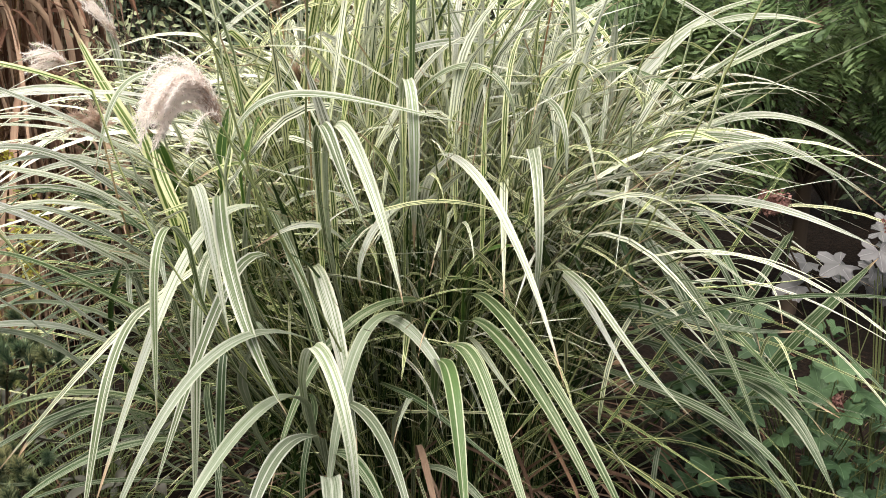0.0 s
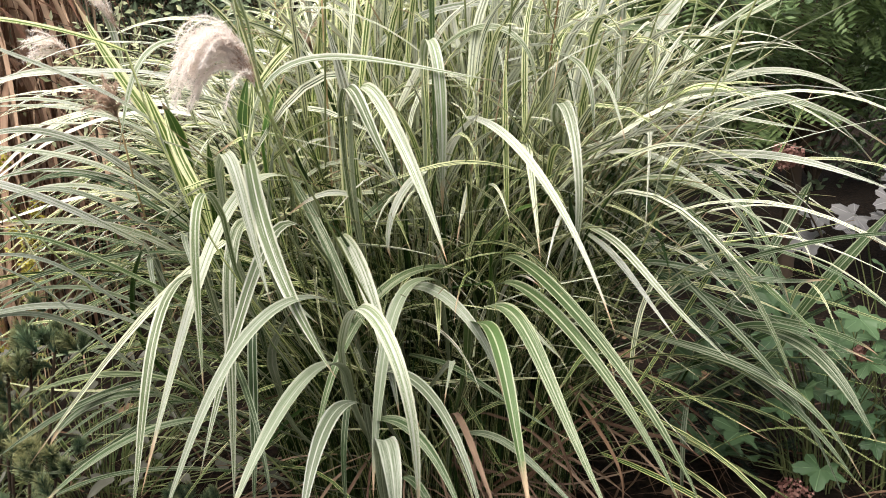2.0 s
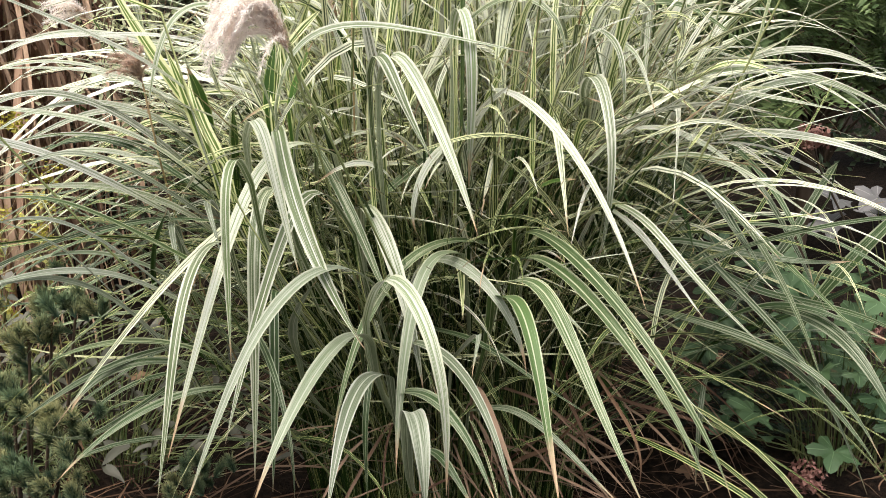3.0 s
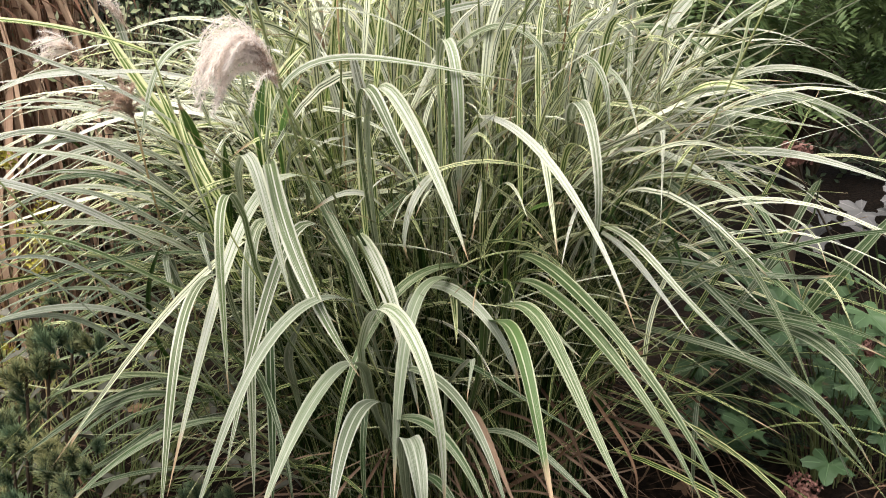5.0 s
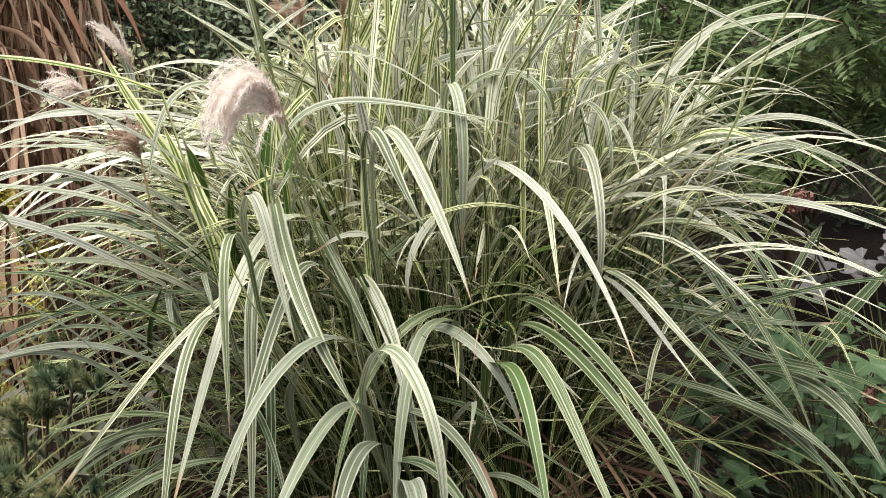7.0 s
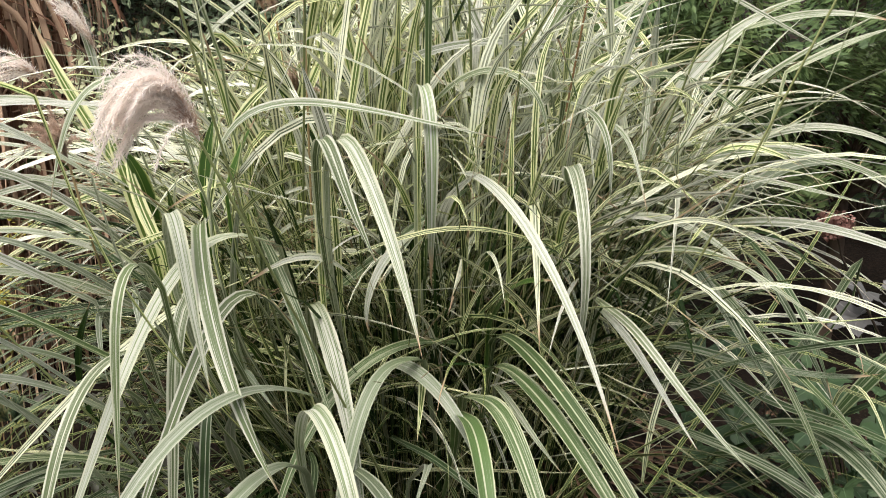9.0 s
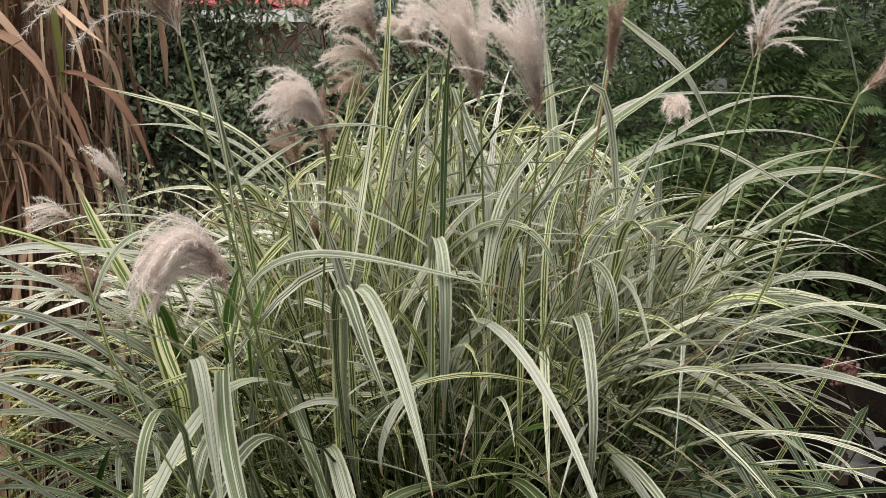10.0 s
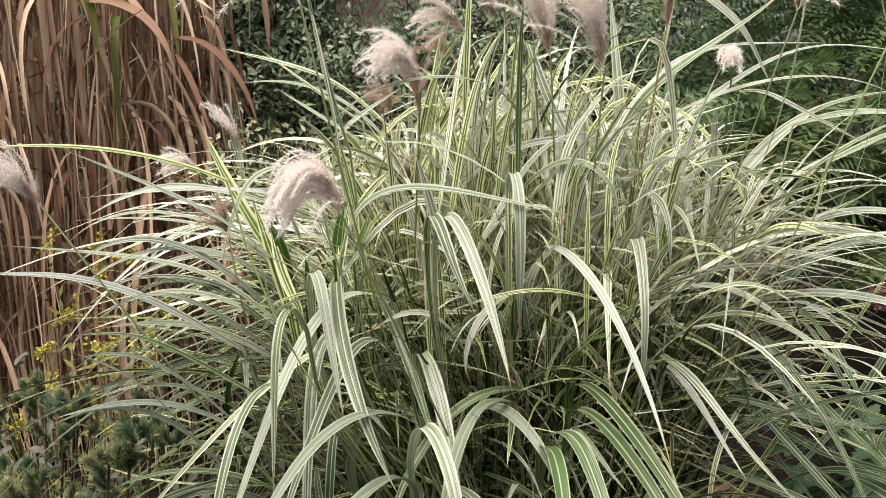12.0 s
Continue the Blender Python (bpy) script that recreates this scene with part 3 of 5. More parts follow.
blade((-0.171, 1.900, 1.282), 115, -12, 64, -19, 0.40, 1.1, 0.363, 0.0152, striped)
blade((-0.101, 1.748, 1.200), 125, -10, 55, -88, 0.68, 1.7, 0.408, 0.0150, striped)
blade((0.166, 1.700, 1.304), 162, 11, 0, -88, 0.67, 2.1, 0.279, 0.0143, striped)
blade((-0.149, 1.738, 1.439), 32, -27, 87, 60, 0.88, 0.7, 0.319, 0.0119, yellow)
blade((-0.038, 1.552, 1.346), 162, 4, 85, 60, 0.79, 1.5, 0.303, 0.0113, green)
blade((-0.230, 1.801, 1.405), 93, 2, 82, 60, 0.81, 1.7, 0.239, 0.0154, yellow)
blade((-0.220, 1.800, 1.384), 68, -2, 60, 53, 0.69, 1.4, 0.248, 0.0135, yellow)
blade((-0.064, 1.758, 1.409), 138, 17, 87, 60, 0.83, 0.6, 0.223, 0.0129, yellow)
blade((-0.032, 1.851, 1.573), 134, -1, -65, -49, 0.53, 1.7, 0.277, 0.0155, white)
blade((0.492, 1.900, 1.400), 115, -0, 21, -17, 0.55, 1.1, 0.244, 0.0122, striped)
blade((0.396, 1.953, 1.469), 142, -28, 1, -27, 0.21, 2.7, 0.292, 0.0088, striped)
blade((0.208, 1.900, 1.399), 104, -3, 31, -30, 0.68, 1.0, 0.470, 0.0097, striped)
blade((0.553, 1.554, 1.563), -116, -10, 71, 60, 0.61, 1.0, 0.130, 0.0092, striped)
blade((0.470, 1.750, 1.640), 90, 1, 10, -7, 0.43, 1.3, 0.133, 0.0062, striped)
blade((0.538, 1.800, 1.337), 109, -1, 30, 19, 0.61, 1.6, 0.176, 0.0139, striped)
blade((-0.344, 1.950, 1.375), -99, 0, 53, -7, 0.49, 1.2, 0.357, 0.0091, striped)
blade((-0.388, 2.000, 1.354), -95, 10, 35, 32, 0.28, 1.5, 0.255, 0.0094, striped)
blade((-0.728, 2.099, 1.293), -86, 0, 82, 59, 0.60, 1.5, 0.158, 0.0142, white)
blade((-1.336, 2.600, 1.880), 106, -13, -38, -100, 0.88, 0.7, 0.462, 0.0200, dry_tall, dry_clump, False)
blade((-1.347, 2.600, 1.743), 109, 0, 3, -86, 0.60, 1.1, 0.423, 0.0232, dry_tall, dry_clump, False)
blade((-1.359, 2.600, 1.575), 111, 6, 33, 16, 0.75, 1.5, 0.285, 0.0218, dry_tall, dry_clump, False)
blade((-1.082, 2.600, 1.634), 111, -1, 1, -76, 0.41, 1.1, 0.420, 0.0159, dry_tall, dry_clump, False)
blade((-1.081, 2.600, 1.804), 123, -0, -32, -25, 0.59, 1.4, 0.214, 0.0145, dry_tall, dry_clump, False)
blade((-1.086, 2.601, 1.589), 135, -17, -37, -64, 0.36, 2.0, 0.303, 0.0144, dry_tall, dry_clump, False)
blade((-1.361, 2.600, 1.850), 95, 5, -78, -88, 0.50, 1.5, 0.300, 0.0240, green_tall, dry_clump, False)
blade((-1.104, 2.600, 1.840), 100, 5, -80, -90, 0.50, 1.5, 0.300, 0.0160, green_tall, dry_clump, False)
blade((-0.826, 2.620, 1.781), 95, 5, -82, -90, 0.50, 1.5, 0.190, 0.0140, dry_tall, dry_clump, False)
blade((-0.360, 1.418, 1.349), -127, 6, 30, -74, 0.36, 2.2, 0.254, 0.0112, white)
blade((-0.422, 1.750, 1.226), -125, 5, 43, -2, 0.23, 1.5, 0.492, 0.0095, white)
blade((-0.447, 1.700, 1.086), -125, -1, 51, 1, 0.45, 1.5, 0.498, 0.0094, white)
blade((-0.450, 1.590, 1.093), -66, 39, 55, 60, 0.33, 1.5, 0.173, 0.0164, yellow)
blade((-0.343, 1.492, 1.189), 29, -10, 75, 60, 0.85, 1.2, 0.126, 0.0159, yellow)
blade((-0.314, 1.503, 1.167), 104, 10, 81, 60, 0.85, 0.6, 0.168, 0.0150, yellow)
blade((0.232, 1.900, 1.249), 110, -1, 57, -43, 0.38, 1.5, 0.357, 0.0105, green)
blade((0.175, 1.750, 1.258), 157, 6, 12, -59, 0.58, 2.6, 0.319, 0.0103, striped)
blade((-0.506, 1.450, 0.753), -138, -1, 61, -13, 0.70, 1.5, 0.460, 0.0125, front)
blade((-0.500, 1.400, 0.788), -139, -9, 58, 29, 0.70, 2.4, 0.481, 0.0102, front)
blade((0.025, 1.750, 0.379), 126, -12, 47, 45, 0.28, 1.5, 0.426, 0.0083, straw, grass, False)
blade((0.081, 1.700, 0.382), 131, 1, 58, 42, 0.63, 1.2, 0.364, 0.0093, straw, grass, False)
blade((0.118, 1.750, 0.628), 162, -8, -12, -68, 0.60, 1.9, 0.282, 0.0079, straw, grass, False)
blade((0.203, 1.699, 0.651), 162, -3, -18, -98, 0.73, 2.9, 0.309, 0.0066, straw, grass, False)
blade((0.250, 1.701, 0.574), 132, -36, -2, -41, 0.66, 3.1, 0.271, 0.0069, straw, grass, False)
blade((0.003, 1.760, 0.317), 154, -100, 54, 24, 0.38, 4.0, 0.394, 0.0084, straw, grass, False)
blade((0.343, 1.870, 0.525), 122, -4, 17, 2, 0.72, 1.4, 0.144, 0.0102, shade_striped)
blade((0.472, 1.800, 0.554), -157, -4, 32, -106, 0.20, 1.5, 0.297, 0.0098, shade_striped)
blade((-0.368, 1.546, 0.868), 172, 25, 33, -75, 0.19, 3.3, 0.410, 0.0172, shade_striped)
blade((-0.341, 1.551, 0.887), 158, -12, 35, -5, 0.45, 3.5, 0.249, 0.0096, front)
blade((-0.224, 1.508, 0.795), 157, 66, 6, -90, 0.46, 3.0, 0.367, 0.0111, shade_striped)
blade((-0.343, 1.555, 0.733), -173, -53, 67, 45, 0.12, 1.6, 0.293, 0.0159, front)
blade((-0.403, 1.500, 0.814), 166, -12, 15, -102, 0.66, 1.9, 0.455, 0.0100, shade_striped)
blade((-0.068, 1.451, 0.776), 155, 39, 44, -68, 0.88, 0.9, 0.362, 0.0108, front)
blade((-0.190, 1.497, 1.057), 172, -20, 89, 38, 0.84, 1.9, 0.236, 0.0131, yellow)
blade((-0.175, 1.563, 1.038), -173, -11, 84, 60, 0.67, 1.2, 0.211, 0.0117, yellow)
blade((-0.373, 1.422, 1.104), 146, -1, 89, 19, 0.78, 1.5, 0.109, 0.0127, yellow)
blade((-0.227, 1.500, 0.978), -129, -1, 62, 36, 0.75, 1.4, 0.113, 0.0200, yellow)
blade((-0.286, 1.551, 1.125), 137, 20, -45, -4, 0.87, 2.1, 0.318, 0.0152, green)
blade((-0.213, 1.600, 1.006), 68, -8, 33, 24, 0.78, 1.6, 0.399, 0.0144, green)
blade((-0.242, 1.553, 1.043), -151, -12, 68, 60, 0.61, 1.1, 0.170, 0.0135, deep)
blade((-0.052, 1.547, 1.253), 18, 3, 89, 52, 0.75, 1.8, 0.094, 0.0095, yellow)
blade((0.081, 1.617, 1.054), 20, 3, 89, 60, 0.88, 2.0, 0.285, 0.0101, yellow)
blade((0.161, 1.802, 1.153), -146, 17, 89, -32, 0.69, 2.6, 0.263, 0.0156, green)
blade((0.066, 1.751, 1.273), -169, 9, 89, 42, 0.58, 1.6, 0.167, 0.0118, yellow)
blade((0.087, 1.906, 1.173), -100, -52, 80, 60, 0.47, 1.2, 0.352, 0.0174, white)
blade((-0.192, 1.750, 1.239), 93, -5, 71, -16, 0.37, 1.1, 0.443, 0.0128, white)
blade((-0.283, 1.906, 1.267), 161, 18, 86, 60, 0.88, 1.4, 0.226, 0.0151, white)
blade((-0.265, 1.750, 1.221), 69, -3, 79, 56, 0.34, 2.1, 0.307, 0.0129, yellow)
blade((-0.226, 1.750, 1.217), -123, -1, 65, 51, 0.45, 1.5, 0.344, 0.0116, yellow)
blade((-0.340, 1.650, 1.279), 90, 0, 50, 40, 0.53, 1.4, 0.094, 0.0132, yellow)
blade((-0.399, 1.700, 1.386), 90, 1, 54, 31, 0.27, 1.9, 0.177, 0.0105, striped)
blade((0.218, 1.621, 1.006), 173, -51, 5, -36, 0.34, 2.9, 0.418, 0.0126, white)
blade((0.328, 1.702, 1.050), 155, -6, -26, -72, 0.28, 0.9, 0.183, 0.0097, deep)
blade((0.356, 1.750, 1.049), 158, -10, 9, -43, 0.19, 1.4, 0.270, 0.0153, shade_striped)
blade((0.386, 1.752, 1.007), 151, -19, 40, -71, 0.12, 0.7, 0.491, 0.0098, green)
blade((0.294, 1.728, 0.874), 151, -100, 27, -9, 0.22, 4.0, 0.466, 0.0109, shade_striped)
blade((0.459, 1.700, 0.729), 131, -5, 38, -17, 0.41, 1.7, 0.340, 0.0148, shade_striped)
blade((0.500, 1.801, 1.026), 153, -7, -19, -54, 0.19, 1.1, 0.334, 0.0092, shade_striped)
blade((0.483, 1.847, 0.607), 127, -46, 42, 29, 0.12, 2.5, 0.438, 0.0100, deep)
blade((0.250, 1.800, 1.076), 130, -1, 32, -40, 0.35, 1.3, 0.351, 0.0155, striped)
blade((0.310, 1.850, 0.749), 137, -2, 31, -26, 0.47, 1.3, 0.370, 0.0107, shade_striped)
blade((0.369, 1.802, 0.841), 127, 34, -32, 1, 0.76, 2.4, 0.293, 0.0094, shade_striped)

blade((-0.301, 1.749, 1.416), -111, -2, 45, 14, 0.38, 2.3, 0.366, 0.0110, crown_pale)
blade((-0.352, 1.746, 1.425), -110, 0, 36, 38, 0.30, 2.0, 0.250, 0.0090, crown_pale)
blade((-0.357, 1.548, 1.442), -111, -2, 80, 50, 0.92, 3.0, 0.240, 0.0100, crown_pale)
blade((-0.500, 1.717, 1.090), 174, 3, 58, 30, 0.55, 1.5, 0.250, 0.0220, fresh)
blade((-0.352, 1.500, 1.200), 40, 5, 84, 70, 0.50, 1.5, 0.110, 0.0160, fresh)
blade((-0.318, 1.500, 1.200), 75, 5, 74, 60, 0.50, 1.5, 0.115, 0.0150, fresh)
blade((0.052, 1.590, 0.970), 150, -12, 62, 10, 0.55, 1.5, 0.190, 0.0240, fresh)
blade((-0.445, 1.640, 1.040), 160, 8, 70, 40, 0.60, 1.5, 0.190, 0.0150, fresh)

plume((-0.268, 1.220, 1.322), -124, 68, 0.148, 4.2, .24, 52, silk, (-0.35, -0.32))
plume((-0.337, 1.300, 1.618), -128, 65, 0.205, 2.3, .42, 58, silk, (-0.16, -0.16))
plume((-0.196, 1.500, 1.488), -136, 64, 0.14, 2.2, .30, 40, silk, (0.11, -0.30))
plume((-0.154, 1.750, 1.638), -143, 66, 0.13, 1.9, .35, 30, silk, (-0.18, -0.23))
plume((-0.100, 1.850, 1.619), -145, 66, 0.11, 1.8, .35, 26, silk, (-0.17, -0.26))
plume((0.108, 1.600, 1.512), -135, 75, 0.19, 1.0, .26, 48, silk, (0.09, -0.19))
plume((0.016, 1.650, 1.539), -146, 78, 0.2, 1.1, .36, 54, silk, (-0.03, -0.24))
plume((0.224, 1.750, 1.585), 157, 75, 0.11, .25, .12, 20, silk_brown, (0.15, -0.12))
plume((0.444, 1.700, 1.612), 143, 59, 0.14, 1.3, .75, 15, silk, (0.30, -0.13))
plume((0.370, 1.900, 1.521), -177, 57, 0.07, 3.0, .4, 24, silk, (0.03, -0.24))
plume((0.554, 1.550, 1.553), 121, 48, 0.15, .9, .3, 30, silk, (0.39, -0.09))
plume((-0.828, 1.400, 1.309), -137, 58, 0.13, 1.2, .4, 28, silk, (-0.65, -0.09))
plume((-0.373, 2.050, 1.426), -157, 67, 0.08, 1.2, .5, 10, silk_brown, (-0.07, -0.24))
plume((-0.217, 1.600, 1.449), 179, 76, 0.12, .9, .35, 12, silk_brown, (0.05, -0.22))
plume((-0.283, 1.850, 1.277), 166, 71, 0.09, 1.0, .5, 12, silk_brown, (0.07, -0.27))
plume((-0.791, 2.000, 1.306), -124, 42, 0.1, 1.3, .4, 16, silk, (-0.42, -0.29))
plume((-0.720, 2.100, 1.349), -114, 61, 0.13, .5, .2, 10, silk, (-0.01, -0.28))
plume((-0.082, 1.900, 1.647), -155, 66, 0.1, 1.8, .4, 26, silk, (-0.03, -0.21))
plume((-0.150, 1.800, 1.600), -119, 39, 0.12, 1.2, .45, 16, silk, (-0.04, -0.25))
plume((-0.019, 1.700, 1.621), -162, 78, 0.16, .6, .2, 26, silk, (-0.04, -0.23))
plume((-0.321, 1.900, 1.429), -168, 65, 0.08, .9, .35, 12, silk_brown, (0.02, -0.52))
plume((-0.563, 1.550, 1.239), -159, 64, 0.08, 1.2, .4, 16, silk_brown, (0.10, -0.51))
plume((-0.201, 2.000, 1.548), -138, 46, 0.1, 1.2, .5, 12, silk_brown, (-0.06, -0.24))

def outline(x):
    """How high the leaves of the clump reach at x: a mound, lower towards the dry grass."""
    d = x - 0.02
    if d < 0:
        return 1.36 + 0.32 * math.exp(-((d / 0.33) ** 2))
    return 1.34 + 0.36 * math.exp(-((d / 0.34) ** 2))


def under_outline(make):
    """Draws a leaf's midline anew until it stays under the outline of the clump."""
    for _ in range(12):
        pts = make()
        if all(p[2] < outline(p[0]) for p in pts):
            break
    return pts


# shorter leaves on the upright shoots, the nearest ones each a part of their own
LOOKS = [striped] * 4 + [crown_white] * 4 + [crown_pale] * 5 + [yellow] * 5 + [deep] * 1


def shoot_leaf(mesh, n=12, across=2, zlow=0.5, zhigh=1.22, wide=(0.009, 0.018)):
    """A leaf somewhere in the clump: it rises from a shoot and bends outwards."""
    def midline():
        turn = rng.uniform(-180, 180)
        z = rng.uniform(zlow, zhigh)
        heading = turn + rng.gauss(0, 35)
        if abs(math.sin(radians(heading))) > 0.55 and rng.random() < 0.5:
            heading = rng.choice((0, 180)) + rng.gauss(0, 25)
        reach = rng.random() ** 0.5 * 0.30 * (0.6 + 1.0 * (z - 0.2))
        x = CLUMP[0] + math.sin(radians(turn)) * reach * 1.2
        y = CLUMP[1] + math.cos(radians(turn)) * reach
        toward = max(0.0, -math.cos(radians(heading)))
        aside = abs(math.sin(radians(heading)))
        length = rng.uniform(0.35, 0.72) * (1 - 0.45 * toward) * (1 - 0.2 * aside)
        if math.sin(radians(heading)) > 0.4:
            length *= 0.75
        rise = rng.uniform(42, 88) - 12 * aside
        fall = rng.uniform(-60, 30) + 22 * toward
        return spine((x, y, z), heading, rng.uniform(-25, 25), rise, fall, rng.uniform(0.35, 0.7), rng.uniform(1.0, 2.2), length, n)
    ribbon(mesh, under_outline(midline), rng.uniform(*wide), across, rng.uniform(0.1, 0.25), rng.uniform(-1.0, 1.0), rng.uniform(-0.6, 0.6), rng.uniform(0.25, 0.45))


def low_leaf(mesh, n=12):
    """A leaf from the foot of the clump, narrow and nearly upright."""
    turn = rng.uniform(-180, 180)
    out = rng.random() ** 0.6 * 0.28
    x = CLUMP[0] + math.sin(radians(turn)) * out * 1.2
    y = CLUMP[1] + math.cos(radians(turn)) * out
    heading = turn + rng.gauss(0, 30)
    length = rng.uniform(0.65, 1.2)
    pts = spine((x, y, GROUND), heading, rng.uniform(-20, 20), rng.uniform(78, 89), rng.uniform(20, 70), rng.uniform(0.6, 0.85), rng.uniform(1.2, 2.5), length, n)
    ribbon(mesh, pts, rng.uniform(0.004, 0.009), 2, rng.uniform(0.1, 0.3), rng.uniform(-1.5, 1.5), rng.uniform(-1.2, 1.2), 0.45)


for _ in range(110):
    leaf_mesh = Mesh()
    shoot_leaf(leaf_mesh, 14, 2, 0.78)
    part("leaf_blade", leaf_mesh, rng.choice(LOOKS), grass)


def crown_leaf(mesh, n=10):
    """A leaf at the top of the clump, upright or leaning across its neighbours."""
    def midline():
        turn, out = rng.uniform(0, 2 * math.pi), rng.random() ** 0.5
        start = (CLUMP[0] + 0.05 + math.cos(turn) * out * 0.46, CLUMP[1] + 0.05 + math.sin(turn) * out * 0.32, rng.uniform(0.85, 1.27))
        return spine(start, rng.uniform(-180, 180), rng.uniform(-20, 20), rng.uniform(30, 86), rng.uniform(-60, 45), rng.uniform(0.4, 0.75), rng.uniform(1.0, 2.5), rng.uniform(0.32, 0.66), n)
    ribbon(mesh, under_outline(midline), rng.uniform(0.007, 0.017), 2, rng.uniform(0.1, 0.25), rng.uniform(-1, 1), rng.uniform(-0.8, 0.8), rng.uniform(0.25, 0.45))


tuft_rng = random.Random(77)


def top_leaf(mesh, n=11):
    """A leaf of the tallest shoots, nearly upright in the middle of the clump."""
    turn, out = rng.uniform(0, 2 * math.pi), rng.random() ** 0.7
    lean = math.degrees(math.atan2(math.cos(turn), math.sin(turn)))
    start = (CLUMP[0] + 0.04 + math.cos(turn) * out * 0.28, CLUMP[1] + math.sin(turn) * out * 0.22, rng.uniform(1.02, 1.28) - 0.1 * out)
    pts = spine(start, lean + rng.gauss(0, 50), rng.uniform(-20, 20), rng.uniform(72, 89), rng.uniform(-10, 70), rng.uniform(0.5, 0.8), rng.uniform(1.2, 2.5), rng.uniform(0.28, 0.48), n)
    ribbon(mesh, pts, rng.uniform(0.007, 0.015), 2, rng.uniform(0.1, 0.25), rng.uniform(-1, 1), rng.uniform(-0.8, 0.8), rng.uniform(0.25, 0.45), lead=np.array([tuft_rng.gauss(0, 1.0), -1.0, 0.0]))


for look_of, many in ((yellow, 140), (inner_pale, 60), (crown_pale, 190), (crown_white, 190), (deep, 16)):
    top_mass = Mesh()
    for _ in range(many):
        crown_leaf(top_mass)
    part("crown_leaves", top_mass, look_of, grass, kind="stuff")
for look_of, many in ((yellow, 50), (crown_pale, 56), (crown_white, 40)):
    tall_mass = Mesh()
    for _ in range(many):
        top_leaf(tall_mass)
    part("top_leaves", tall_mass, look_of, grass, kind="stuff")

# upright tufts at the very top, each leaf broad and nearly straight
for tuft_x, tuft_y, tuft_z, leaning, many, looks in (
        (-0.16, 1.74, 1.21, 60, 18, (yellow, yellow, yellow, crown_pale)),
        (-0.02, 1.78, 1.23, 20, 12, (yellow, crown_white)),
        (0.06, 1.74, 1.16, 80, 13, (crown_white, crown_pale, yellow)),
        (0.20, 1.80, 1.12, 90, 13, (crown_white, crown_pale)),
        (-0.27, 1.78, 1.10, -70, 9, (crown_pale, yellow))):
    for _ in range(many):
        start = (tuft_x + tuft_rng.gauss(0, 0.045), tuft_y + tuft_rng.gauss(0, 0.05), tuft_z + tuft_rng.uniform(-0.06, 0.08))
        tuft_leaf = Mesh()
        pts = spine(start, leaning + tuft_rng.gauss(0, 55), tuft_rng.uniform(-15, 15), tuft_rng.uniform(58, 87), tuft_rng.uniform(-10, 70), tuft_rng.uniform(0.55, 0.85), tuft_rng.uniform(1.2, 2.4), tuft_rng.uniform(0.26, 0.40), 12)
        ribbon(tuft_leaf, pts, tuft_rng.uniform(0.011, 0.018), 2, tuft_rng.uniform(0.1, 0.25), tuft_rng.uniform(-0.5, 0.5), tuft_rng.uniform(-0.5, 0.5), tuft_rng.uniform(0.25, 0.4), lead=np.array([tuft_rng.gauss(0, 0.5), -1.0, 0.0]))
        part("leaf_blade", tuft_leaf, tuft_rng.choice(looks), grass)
# Bright looks start high, darkened ones low: light falling off, put into colour.
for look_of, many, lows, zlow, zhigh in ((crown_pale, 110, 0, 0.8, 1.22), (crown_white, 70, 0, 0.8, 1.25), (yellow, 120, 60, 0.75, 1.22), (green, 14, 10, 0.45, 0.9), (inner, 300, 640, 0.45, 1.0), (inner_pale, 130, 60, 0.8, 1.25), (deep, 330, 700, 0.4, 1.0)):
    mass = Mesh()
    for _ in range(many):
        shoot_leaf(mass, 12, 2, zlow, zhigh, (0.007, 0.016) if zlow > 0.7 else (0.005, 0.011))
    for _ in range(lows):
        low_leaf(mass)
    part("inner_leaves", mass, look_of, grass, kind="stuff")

# long leaves that arch out to both sides and lie over the neighbours
for look_of, many, zlow, zhigh in ((crown_pale, 20, 0.9, 1.15), (crown_white, 12, 0.95, 1.15), (inner_pale, 20, 0.65, 0.95)):
    fan = Mesh()
    for _ in range(many):
        way = 1 if rng.random() < 0.36 else -1
        heading = way * rng.uniform(60, 105)
        z = rng.uniform(zlow, zhigh)
        start = (CLUMP[0] + way * rng.uniform(0.15, 0.45), CLUMP[1] + rng.uniform(-0.25, 0.3), z)
        pts = spine(start, heading, rng.uniform(-25, 25), rng.uniform(20, 55), rng.uniform(-55, -15), rng.uniform(0.35, 0.6), rng.uniform(1.0, 1.8), rng.uniform(0.5, 0.95), 14)
        ribbon(fan, pts, rng.uniform(0.009, 0.016), 2, 0.15, rng.uniform(-0.6, 0.6), -way * rng.uniform(0.0, 0.8), 0.35)
    part("arching_leaves", fan, look_of, grass, kind="stuff")

